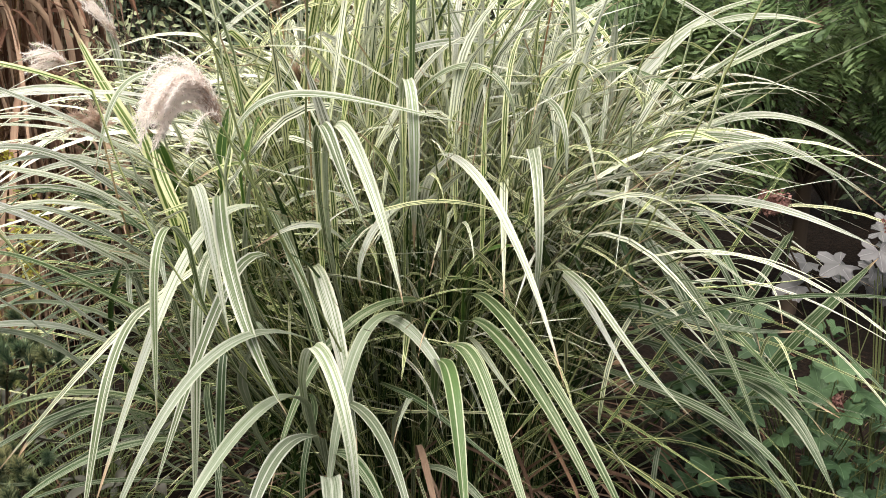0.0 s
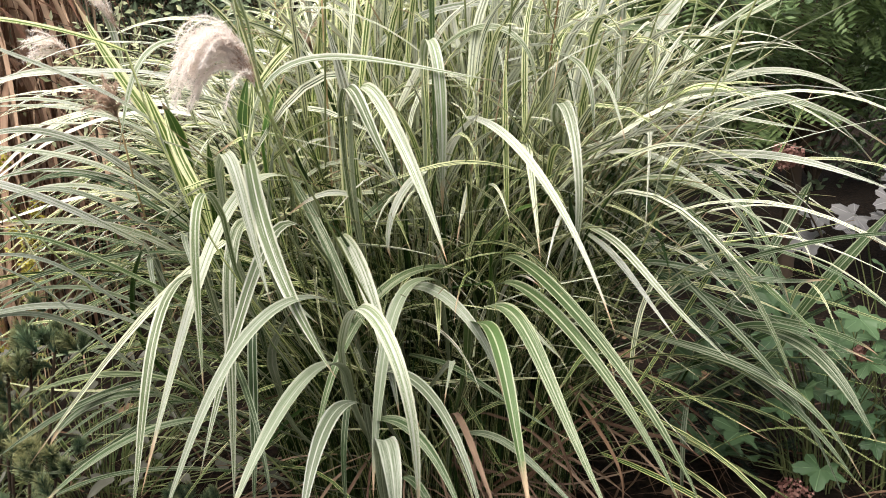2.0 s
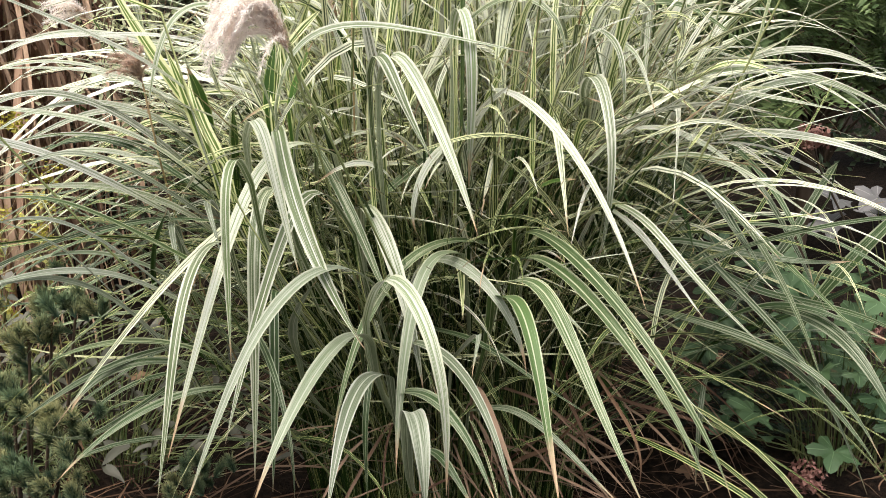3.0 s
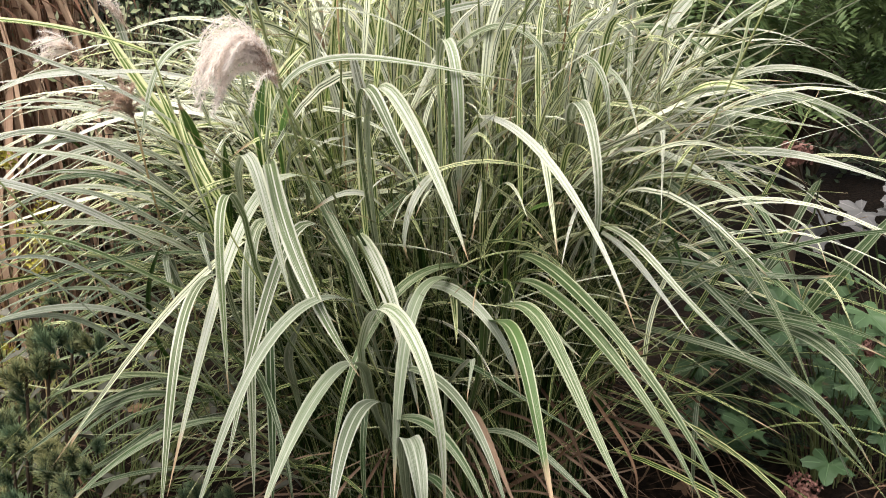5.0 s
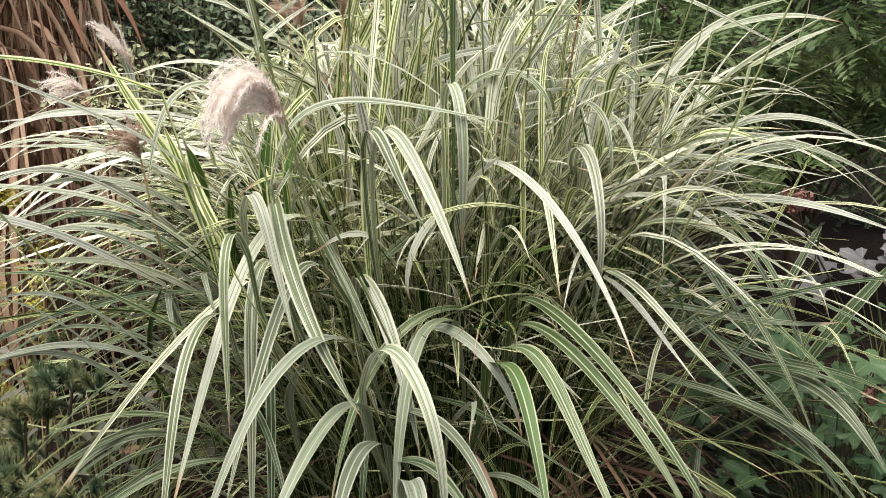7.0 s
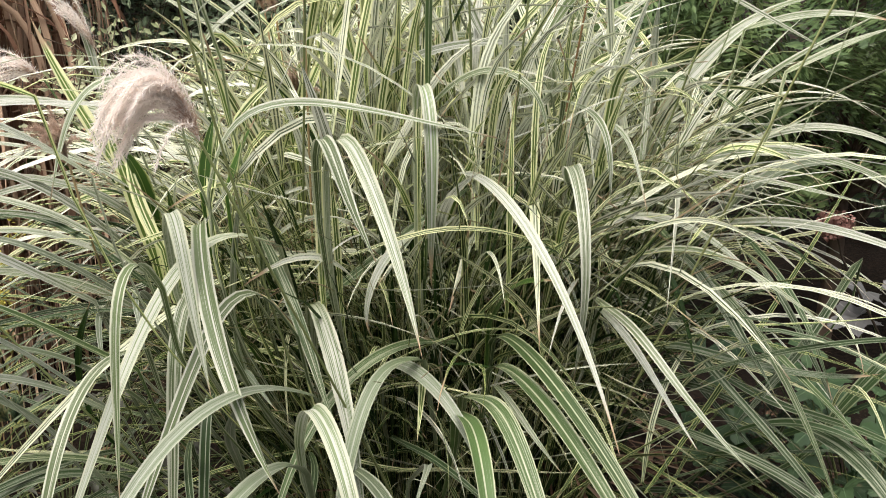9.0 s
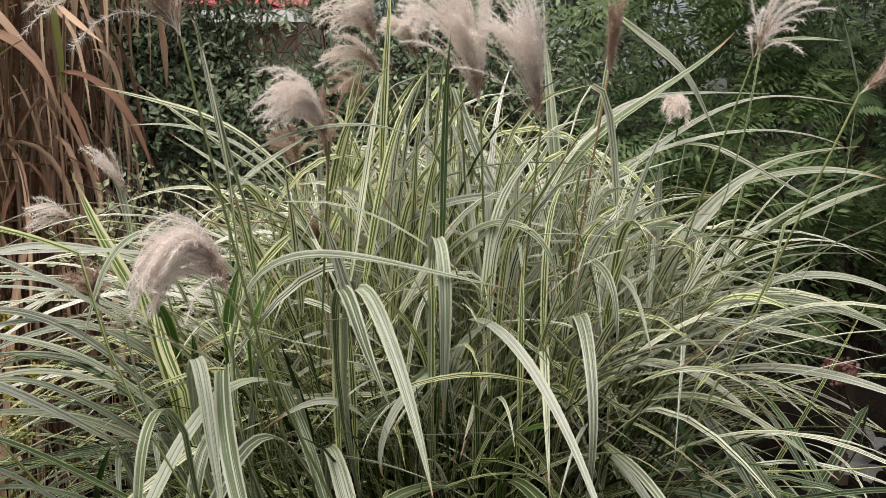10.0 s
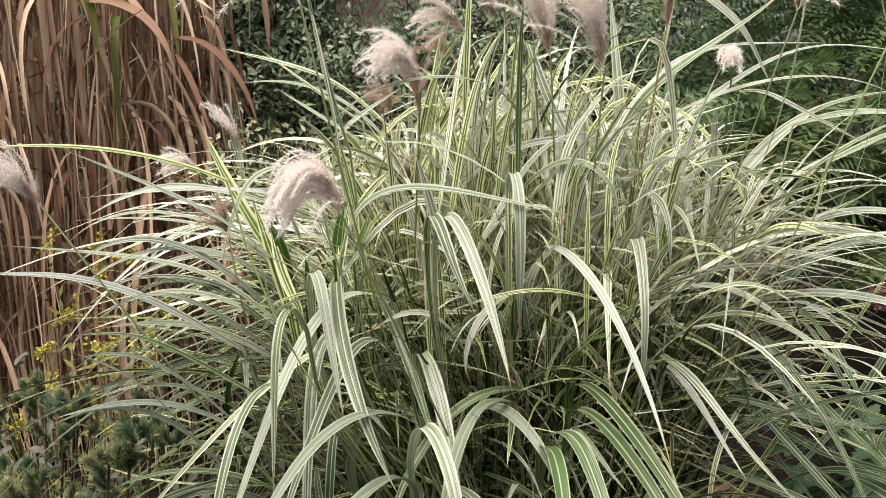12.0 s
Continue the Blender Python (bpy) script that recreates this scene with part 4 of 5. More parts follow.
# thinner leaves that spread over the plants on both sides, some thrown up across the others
# Low starts get the looks with shade in their colour, high ones the bright.
for look_of, many, zlow, zhigh in ((crown_pale, 22, 0.85, 1.08), (crown_white, 8, 0.9, 1.1), (inner, 48, 0.5, 0.9), (shade_striped, 16, 0.5, 0.95)):
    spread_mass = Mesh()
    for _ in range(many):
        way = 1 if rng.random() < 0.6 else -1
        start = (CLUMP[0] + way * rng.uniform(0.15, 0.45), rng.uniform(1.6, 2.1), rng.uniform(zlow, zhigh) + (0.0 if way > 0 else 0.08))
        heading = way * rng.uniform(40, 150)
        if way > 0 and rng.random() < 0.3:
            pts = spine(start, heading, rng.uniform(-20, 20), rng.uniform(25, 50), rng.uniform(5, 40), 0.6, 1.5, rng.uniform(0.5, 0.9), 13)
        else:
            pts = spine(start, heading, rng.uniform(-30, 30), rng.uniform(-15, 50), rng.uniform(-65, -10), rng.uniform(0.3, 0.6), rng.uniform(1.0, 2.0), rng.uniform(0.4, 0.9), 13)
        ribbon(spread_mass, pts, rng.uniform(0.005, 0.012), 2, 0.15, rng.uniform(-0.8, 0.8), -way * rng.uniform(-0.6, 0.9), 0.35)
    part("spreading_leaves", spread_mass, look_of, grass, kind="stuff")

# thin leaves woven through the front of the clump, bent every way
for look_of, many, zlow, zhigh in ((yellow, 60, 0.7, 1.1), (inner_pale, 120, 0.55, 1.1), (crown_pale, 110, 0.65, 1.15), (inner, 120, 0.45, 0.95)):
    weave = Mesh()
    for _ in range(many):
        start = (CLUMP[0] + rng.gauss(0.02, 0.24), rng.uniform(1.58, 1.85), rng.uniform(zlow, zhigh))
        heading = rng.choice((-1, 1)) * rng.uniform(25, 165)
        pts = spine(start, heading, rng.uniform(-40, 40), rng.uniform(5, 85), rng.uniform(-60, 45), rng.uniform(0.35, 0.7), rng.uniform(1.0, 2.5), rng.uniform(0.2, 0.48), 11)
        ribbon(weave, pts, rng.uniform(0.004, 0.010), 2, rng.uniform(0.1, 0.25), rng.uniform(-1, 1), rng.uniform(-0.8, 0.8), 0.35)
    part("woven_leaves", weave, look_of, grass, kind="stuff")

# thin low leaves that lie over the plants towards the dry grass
for look_of, many in ((shade_striped, 24), (inner, 16), (green, 8)):
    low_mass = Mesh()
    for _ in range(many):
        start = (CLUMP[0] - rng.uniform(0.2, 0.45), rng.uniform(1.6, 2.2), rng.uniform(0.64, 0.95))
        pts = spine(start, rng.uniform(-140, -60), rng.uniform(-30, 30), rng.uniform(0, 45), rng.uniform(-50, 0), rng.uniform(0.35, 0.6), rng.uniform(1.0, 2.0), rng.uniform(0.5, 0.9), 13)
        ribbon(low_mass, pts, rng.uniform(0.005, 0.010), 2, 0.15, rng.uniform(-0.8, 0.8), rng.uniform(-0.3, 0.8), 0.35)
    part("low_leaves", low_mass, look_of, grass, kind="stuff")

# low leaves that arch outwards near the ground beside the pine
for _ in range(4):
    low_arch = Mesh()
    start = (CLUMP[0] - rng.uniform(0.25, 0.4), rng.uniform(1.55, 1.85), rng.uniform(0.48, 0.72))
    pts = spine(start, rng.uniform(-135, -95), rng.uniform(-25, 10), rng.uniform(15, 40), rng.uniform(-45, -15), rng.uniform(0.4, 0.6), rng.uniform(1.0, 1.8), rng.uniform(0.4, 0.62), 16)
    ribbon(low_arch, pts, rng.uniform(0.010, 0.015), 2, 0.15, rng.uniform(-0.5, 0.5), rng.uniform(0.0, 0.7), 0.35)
    part("leaf_blade", low_arch, shade_striped, grass)

# dry leaves that hang at the foot
skirt = Mesh()
for _ in range(75):
    turn = rng.gauss(150, 60)
    start = (CLUMP[0] + math.sin(radians(turn)) * 0.25, CLUMP[1] + math.cos(radians(turn)) * 0.25, rng.uniform(0.3, 0.6))
    pts = spine(start, turn + rng.gauss(0, 30), rng.uniform(-40, 40), rng.uniform(0, 60), rng.uniform(-75, -20), 0.4, 1.5, rng.uniform(0.25, 0.6), 9)
    pts[:, 2] = np.maximum(pts[:, 2], GROUND + 0.03)
    ribbon(skirt, pts, rng.uniform(0.003, 0.007), 2, 0.2, rng.uniform(-2, 2), rng.uniform(-1, 1))
for _ in range(34):
    turn = rng.gauss(140, 45)
    start = (CLUMP[0] + math.sin(radians(turn)) * 0.3, CLUMP[1] + math.cos(radians(turn)) * 0.3, rng.uniform(0.25, 0.55))
    pts = spine(start, turn + rng.gauss(0, 35), 0, rng.uniform(-40, 35), rng.uniform(-40, 20), 0.5, 4.0, rng.uniform(0.2, 0.45), 7)
    pts[:, 2] = np.maximum(pts[:, 2], GROUND + 0.03)
    ribbon(skirt, pts, rng.uniform(0.003, 0.0065), 2, 0.3, rng.uniform(-0.5, 0.5), rng.uniform(-1, 1), 0.7)
part("dry_leaves", skirt, dry, grass, "dry orange-brown leaves at the foot", kind="stuff")


# ---- the tall dry grass ----
def dry_grass():
    at = (-1.86, 3.15, GROUND)
    clump = dry_clump
    for _ in range(95):
        turn, out = rng.uniform(0, 2 * math.pi), rng.random() ** 0.5
        foot = np.array([at[0] + math.cos(turn) * out * 0.55, at[1] + math.sin(turn) * out * 0.5, GROUND])
        h = rng.uniform(1.6, 2.6)
        top = foot + np.array([math.cos(turn) * 0.25 * out, math.sin(turn) * 0.2 * out, h])
        m = Mesh()
        tube(m, bezier(foot, foot + np.array([0, 0, h * 0.4]), top - np.array([0, 0, h * 0.3]), top, 9), 0.006, 0.004, 5)
        part("culm", m, culm_dry if rng.random() < 0.35 else dry_tall, clump)
    for _ in range(230):
        turn, out = rng.uniform(-math.pi, 0.3), rng.uniform(0.6, 1.0)
        z = rng.uniform(GROUND, 1.9)
        start = (at[0] + math.cos(turn) * out * 0.6, at[1] + math.sin(turn) * out * 0.5, z)
        m = Mesh()
        pts = spine(start, rng.uniform(-180, 180), rng.uniform(-40, 40), rng.uniform(82, 90), rng.uniform(70, 88), 0.5, 1.5, rng.uniform(0.6, 1.1), 10)
        ribbon(m, pts, rng.choice((0.006, 0.008, 0.01, 0.013, 0.018, 0.024)), 2, 0.35, rng.uniform(-0.8, 0.8), rng.uniform(-1.5, 1.5), 0.6)
        part("leaf_blade", m, dry_tall, clump)
    for number, (look_of, width) in enumerate([(dry_tall, 0.022)] * 150 + [(green_tall, 0.026)] * 12):
        turn, out = rng.uniform(-math.pi, 0) if rng.random() < 0.7 else rng.uniform(0, math.pi), rng.uniform(0.5, 1.05)
        z = rng.uniform(0.9, 2.4)
        start = (at[0] + math.cos(turn) * out * 0.6, at[1] + math.sin(turn) * out * 0.5, z)
        heading = math.degrees(math.atan2(math.cos(turn), math.sin(turn))) + rng.gauss(0, 40)
        m = Mesh()
        pts = spine(start, heading, rng.uniform(-50, 50), rng.uniform(20, 75), rng.uniform(-100, -78), rng.uniform(0.12, 0.3), rng.uniform(1.5, 3.0), rng.uniform(0.4, 0.95), 14)
        ribbon(m, pts, rng.uniform(0.4, 1.1) * width, 2, 0.3, rng.uniform(-2.5, 2.5), rng.uniform(-1, 1), 0.4)
        part("leaf_blade", m, look_of, clump)
    hang = Mesh()
    for _ in range(1500):
        turn, out = rng.uniform(0, 2 * math.pi), rng.random() ** 0.5 * 1.05
        z = rng.uniform(0.35, 2.5)
        start = (at[0] + math.cos(turn) * out * 0.62, at[1] + math.sin(turn) * out * 0.55, z)
        heading = rng.uniform(-180, 180)
        pts = spine(start, heading, rng.uniform(-50, 50), rng.uniform(-70, 60), rng.uniform(-95, -80), rng.uniform(0.1, 0.25), 2.0, rng.uniform(0.25, 0.7), 8)
        pts[:, 2] = np.maximum(pts[:, 2], GROUND + 0.01)
        ribbon(hang, pts, rng.uniform(0.004, 0.014), 2, 0.3, rng.uniform(-3, 3), rng.uniform(-1.5, 1.5), 0.4)
    for _ in range(420):
        turn, out = rng.uniform(-math.pi, 0.6), rng.uniform(0.75, 1.08)
        start = (at[0] + math.cos(turn) * out * 0.62, at[1] + math.sin(turn) * out * 0.55, rng.uniform(0.7, 2.5))
        pts = spine(start, rng.uniform(-180, 180), rng.uniform(-60, 60), rng.uniform(-80, 30), rng.uniform(-98, -74), rng.uniform(0.1, 0.4), 2.0, rng.uniform(0.4, 0.9), 10)
        pts[:, 2] = np.maximum(pts[:, 2], GROUND + 0.01)
        ribbon(hang, pts, rng.uniform(0.010, 0.026), 2, 0.3, rng.uniform(-2, 2), rng.uniform(-0.9, 0.9), 0.45, 0.06)
    part("withered_leaves", hang, dry_tall, clump, kind="stuff")


dry_grass()


# ---- shrubs and trees behind ----
def leaflet(mesh, p, way, length, width, face):
    """A small folded leaf."""
    p, way, face = np.array(p, float), np.array(way, float), np.array(face, float)
    way /= np.linalg.norm(way) + 1e-9
    side = np.cross(way, face)
    side /= np.linalg.norm(side) + 1e-9
    up = np.cross(side, way)
    a, b = p + way * length * 0.45, p + way * length
    mesh.add([tuple(p), tuple(a + side * width / 2 + up * width * 0.12), tuple(b), tuple(a - side * width / 2 + up * width * 0.12), tuple(a)], [(0, 1, 4), (4, 1, 2), (0, 4, 3), (4, 2, 3)], [(0.5, 0), (1, 0.45), (0.5, 1), (0, 0.45), (0.5, 0.45)])


def rand_way():
    v = np.array([rng.gauss(0, 1) for _ in range(3)])
    return v / (np.linalg.norm(v) + 1e-9)


def limbs(thing_of, foot, tips, radius, material=bark, name="branch"):
    for tip in tips:
        m = Mesh()
        mid = np.array(foot) * 0.5 + np.array(tip) * 0.5 + rand_way() * 0.12
        tube(m, bezier(foot, np.array(foot) * 0.6 + np.array([mid[0], mid[1], tip[2]]) * 0.4, mid, tip, 9), radius, radius * 0.35, 5)
        part(name, m, material, thing_of)


def lumpy(center, size, seed):
    """A place in a crown with uneven outline and gaps."""
    while True:
        d = rand_way()
        r = rng.random() ** 0.45
        p = np.array(center) + d * r * np.array(size)
        k = noise.noise((p[0] * 2.6 + seed, p[1] * 2.6, p[2] * 2.6))
        if k > -0.06 and (r < 0.8 or noise.noise((p[0] * 5, p[1] * 5 + seed, p[2] * 5)) > 0.0):
            return p


def feathery_tree(at, crown, size, fronds, seed, label):
    tree = thing("feathery_tree", (at[0], at[1], GROUND), label, "tree")
    m = Mesh()
    tube(m, bezier((at[0], at[1], GROUND), (at[0] + 0.05, at[1], 0.8), (at[0] - 0.04, at[1] + 0.05, 1.3), crown, 10), 0.035, 0.014, 7)
    part("trunk", m, bark, tree)
    limbs(tree, (at[0], at[1], GROUND + 0.5), [lumpy(crown, np.array(size) * 0.75, seed) for _ in range(22)], 0.011)
    leaves = Mesh()
    for _ in range(fronds):
        p = lumpy(crown, size, seed)
        out = p - np.array(crown)
        way = np.array([out[0], out[1], 0.0])
        way = way / (np.linalg.norm(way) + 1e-9) + rand_way() * 0.8 + np.array([0, -0.35, 0.0])
        way[2] = rng.uniform(-0.8, 0.6)
        way /= np.linalg.norm(way)
        face = np.array([rng.gauss(0, 0.7), rng.gauss(-0.4, 0.7), 1.0])
        side = np.cross(way, face)
        side /= np.linalg.norm(side)
        ln = rng.uniform(0.13, 0.24)
        pairs = 9
        for i in range(pairs):
            q = p + way * ln * (i + 1) / pairs + np.array([0, 0, -0.05]) * (i / pairs) ** 2
            small = ln * 0.22 * math.sin(math.pi * (0.18 + 0.75 * i / pairs))
            for s in (-1, 1):
                leaflet(leaves, q, side * s + way * 0.45 + rand_way() * 0.12, small * rng.uniform(0.8, 1.2) + 0.012, 0.013, face + rand_way() * 0.4)
        leaflet(leaves, p + way * ln, way, 0.03, 0.011, face)
    part("crown", leaves, feathery_mat, tree, kind="stuff", smooth=False)


def leafy_shrub(name, at, crown, size, count, leaf, width, material, seed, label, category="shrub", stems=26):
    shrub = thing(name, (at[0], at[1], GROUND), label, category)
    limbs(shrub, (at[0], at[1], GROUND), [lumpy(crown, np.array(size) * 0.8, seed) for _ in range(stems)], 0.009)
    twigs = Mesh()
    leaves = Mesh()
    for _ in range(count // 7):
        p = lumpy(crown, size, seed)
        way = rand_way() + np.array([0, -0.2, 0.55])
        way /= np.linalg.norm(way)
        ln = rng.uniform(0.12, 0.28)
        tube(twigs, [p, p + way * ln * 0.5 + rand_way() * 0.01, p + way * ln], 0.002, 0.001, 3)
        for i in range(7):
            q = p + way * ln * (i + rng.random()) / 7
            leaflet(leaves, q, way * 0.5 + rand_way(), leaf * rng.uniform(0.6, 1.15), width * rng.uniform(0.7, 1.1), np.array([0, -0.65, 0.8]) + rand_way() * 0.6)
    part("brushwood", twigs, bark, shrub, kind="stuff")
    part("crown", leaves, material, shrub, kind="stuff", smooth=False)


feathery_tree((1.3, 3.5, 0), (1.3, 3.4, 1.55), (1.2, 0.5, 0.85), 2300, 3.0, "green feathery-leaved young tree with pinnate leaves")
feathery_tree((2.9, 3.8, 0), (2.8, 3.7, 1.5), (1.0, 0.6, 0.9), 1000, 8.0, "green feathery-leaved young tree with pinnate leaves")
leafy_shrub("dark_shrub", (-1.5, 3.8, 0), (-1.42, 3.8, 1.7), (0.70, 0.26, 1.5), 38000, 0.042, 0.017, shrub_mat, 1.5, "dense dark green shrub with small narrow leaves")
leafy_shrub("dark_shrub", (-0.3, 4.1, 0), (-0.22, 4.05, 1.4), (0.66, 0.35, 1.3), 19000, 0.042, 0.018, shrub_mat, 5.5, "dark green shrub with many bare twigs", stems=60)
leafy_shrub("dark_shrub", (-0.9, 4.25, 0), (-0.93, 4.15, 0.97), (0.36, 0.22, 0.86), 6000, 0.04, 0.016, shrub_mat, 6.5, "dark green shrub with small leaves before the fence")
leafy_shrub("dark_shrub", (-0.62, 4.3, 0), (-0.60, 4.3, 1.3), (0.30, 0.2, 1.1), 6500, 0.04, 0.016, shrub_mat, 15.5, "slender dark green shrub with small leaves before the fence")
leafy_shrub("dark_shrub", (-1.1, 3.95, 0), (-1.12, 3.95, 1.75), (0.2, 0.14, 0.55), 5000, 0.04, 0.016, shrub_mat, 3.5, "slender dark green shrub with small leaves", stems=12)
leafy_shrub("dark_shrub", (-0.64, 4.0, 0), (-0.62, 4.0, 1.7), (0.14, 0.14, 0.6), 4000, 0.045, 0.02, shrub_mat, 4.5, "slender dark green shrub with small leaves", stems=12)
leafy_shrub("hedge_shrub", (0.5, 4.9, 0), (0.5, 4.9, 1.1), (0.8, 0.4, 1.1), 7000, 0.06, 0.028, far_mat, 7.5, "dense dark green shrub behind the trees")
leafy_shrub("hedge_shrub", (2.0, 5.0, 0), (2.0, 5.0, 1.3), (1.4, 0.45, 1.4), 9000, 0.06, 0.03, far_mat, 9.5, "dense dark green shrub behind the trees")
leafy_shrub("hedge_shrub", (-2.9, 5.0, 0), (-2.9, 5.0, 1.3), (1.1, 0.5, 1.3), 6000, 0.055, 0.025, far_mat, 12.5, "dense dark green shrub behind the dry grass")
leafy_shrub("garden_tree", (-0.05, 5.7, 0), (-0.05, 5.6, 1.7), (0.95, 0.5, 1.35), 9000, 0.08, 0.035, far_mat, 21.0, "dark twiggy garden tree behind the fence", "tree", 60)
leafy_shrub("garden_tree", (-2.5, 5.8, 0), (-2.4, 5.7, 1.8), (1.0, 0.5, 1.4), 8000, 0.08, 0.035, far_mat, 25.0, "dark twiggy garden tree behind the fence", "tree", 40)
# Added out of view behind the camera to hold low skylight off the clump.
for unseen_hedge_x in (-5.5, -2.0, 1.5, 5.0):
    leafy_shrub("hedge_shrub", (unseen_hedge_x, -2.2, 0), (unseen_hedge_x, -2.2, 1.4), (2.2, 0.7, 1.4), 6000, 0.14, 0.08, far_mat, unseen_hedge_x, "unseen green hedge behind the camera, added to block low sky light")
leafy_shrub("variegated_shrub", (-0.85, 2.65, 0), (-0.85, 2.6, 1.14), (0.34, 0.17, 0.16), 950, 0.03, 0.014, cream_leaf, 2.5, "low shrub with small cream-edged leaves behind the grass", stems=20)


def wire_fence(x0, x1, y, top):
    fence = thing("wire_fence", (x0, y, GROUND), "dark wire mesh fence behind the shrubs", "fence")
    for k in range(4):
        x = x0 + (x1 - x0) * k / 3
        m = Mesh()
        tube(m, [(x, y, GROUND - 0.05), (x, y, top + 0.05)], 0.02, 0.02, 8)
        part("post", m, wire_mat, fence)
    for k in range(int((top - GROUND) / 0.06)):
        m = Mesh()
        z = GROUND + 0.06 * (k + 1)
        tube(m, [(x0 + (x1 - x0) * i / 8, y - 0.022, z + rng.uniform(-0.004, 0.004)) for i in range(9)], 0.0018, 0.0018, 4)
        part("wire", m, wire_mat, fence)
    for k in range(int((x1 - x0) / 0.06)):
        m = Mesh()
        x = x0 + 0.06 * (k + 0.5)
        tube(m, [(x + rng.uniform(-0.004, 0.004), y - 0.026, GROUND + (top - GROUND) * i / 4) for i in range(5)], 0.0018, 0.0018, 4)
        part("wire", m, wire_mat, fence)


wire_fence(-2.6, 0.5, 4.5, 1.6)


# ---- house behind the garden ----
def box(mesh, x0, y0, z0, x1, y1, z1):
    v = [(x, y, z) for z in (z0, z1) for y in (y0, y1) for x in (x0, x1)]
    f = [(0, 2, 3, 1), (4, 5, 7, 6), (0, 1, 5, 4), (2, 6, 7, 3), (0, 4, 6, 2), (1, 3, 7, 5)]
    for face in f:
        mesh.add([v[i] for i in face], [(0, 1, 2, 3)], [(0, 0), (1, 0), (1, 1), (0, 1)])


def house():
    at = (-3.0, 10.5, GROUND)
    home = thing("house", at, "low house with pink plaster wall and red tiled roof", "house")
    m = Mesh()
    box(m, -6.2, 9.2, GROUND - 0.1, -1.8, 13.0, 2.42)
    part("wall", m, wall_pink, home, smooth=False)
    m = Mesh()
    box(m, -6.5, 8.86, 2.36, -1.66, 9.0, 2.47)
    part("gutter", m, white_mat, home, "white painted gutter board", smooth=False)
    m = Mesh()
    m.add([(-6.5, 8.9, 2.48), (-1.66, 8.9, 2.48), (-1.66, 11.1, 3.7), (-6.5, 11.1, 3.7), (-6.5, 13.3, 2.48), (-1.66, 13.3, 2.48), (-6.5, 8.9, 2.42), (-1.66, 8.9, 2.42)], [(0, 1, 2, 3), (3, 2, 5, 4), (6, 7, 1, 0)], [(0, 0)] * 8)
    roof = part("roof", m, tile_mat, home, smooth=False)
    rows = 13
    course = Mesh()
    for r in range(rows):
        y0, z0 = 8.9 + 2.2 * r / rows, 2.5 + 1.22 * r / rows
        y1, z1 = y0 + 2.2 / rows * 1.1, z0 + 1.22 / rows * 1.1
        for k in range(24):
            x0 = -6.5 + 0.2 * k
            arc = [(x0 + 0.2 * q / 4, 0.035 * math.sin(math.pi * q / 4)) for q in range(5)]
            v = [(x, y0, z0 + 0.03 + h) for x, h in arc] + [(x, y1, z1 + h) for x, h in arc] + [(x, y0, z0 - 0.01 + h) for x, h in arc]
            f = [(q, q + 1, q + 6, q + 5) for q in range(4)] + [(q + 10, q + 11, q + 1, q) for q in range(4)]
            course.add(v, f, [(0, 0)] * 15)
    part("roof_tiles", course, tile_mat, roof, kind="stuff")
    return home


house()
wall_mesh = Mesh()
box(wall_mesh, -7.0, 6.4, GROUND - 0.1, -0.95, 6.55, 1.55)
wall_data = wall_mesh.data("garden_wall", smooth=False)
wall_data.materials.append(wall_ochre)
tagged(new("garden_wall", wall_data), "low ochre plastered garden wall behind the shrubs", "wall", kind="structure")


# ---- distant trees ----
def far_tree(x, y, h, seed):
    leafy_shrub("garden_tree", (x, y, 0), (x, y, h * 0.6), (h * 0.42, h * 0.35, h * 0.45), 2600, 0.16, 0.09, far_mat, seed, "broad green garden tree in the distance", "tree", 14)


for far_x, far_y, far_h in ((1.6, 12.0, 4.2), (5.5, 13.0, 5.0), (-8.5, 12.5, 5.0), (9.5, 12.0, 4.5), (3.4, 9.0, 3.2), (-5.6, 8.0, 3.0)):
    far_tree(far_x, far_y, far_h, far_x * 3.1)


# ---- low plants round the clump ----
def lobed_leaf(mesh, p, way, face, size):
    """A broad leaf with five lobes."""
    p, way, face = np.array(p, float), np.array(way, float), np.array(face, float)
    way /= np.linalg.norm(way)
    side = np.cross(way, face)
    side /= np.linalg.norm(side)
    up = np.cross(side, way)
    n, rings = 44, 3
    v, uv = [tuple(p)], [(0.0, 0.0)]
    for ring in range(1, rings + 1):
        f = ring / rings
        for k in range(n):
            th = -2.75 + 5.5 * k / (n - 1)
            edge = 0.52 + 0.13 * math.cos(5 * th) + 0.035 * math.cos(23 * th) - 0.05 * abs(th) / 2.75
            r = edge * f
            a, b = math.sin(th) * r, math.cos(th) * r + 0.02
            lift = 0.20 * abs(a) - 0.30 * r * r + 0.05 * math.sin(5 * th) * f * f
            v.append(tuple(p + (side * a + way * b + up * lift) * size))
            uv.append((th, f))
    faces = [(0, 1 + k, 2 + k) for k in range(n - 1)]
    for ring in range(rings - 1):
        s = 1 + ring * n
        faces += [(s + k, s + n + k, s + n + k + 1, s + k + 1) for k in range(n - 1)]
    mesh.add(v, faces, uv)


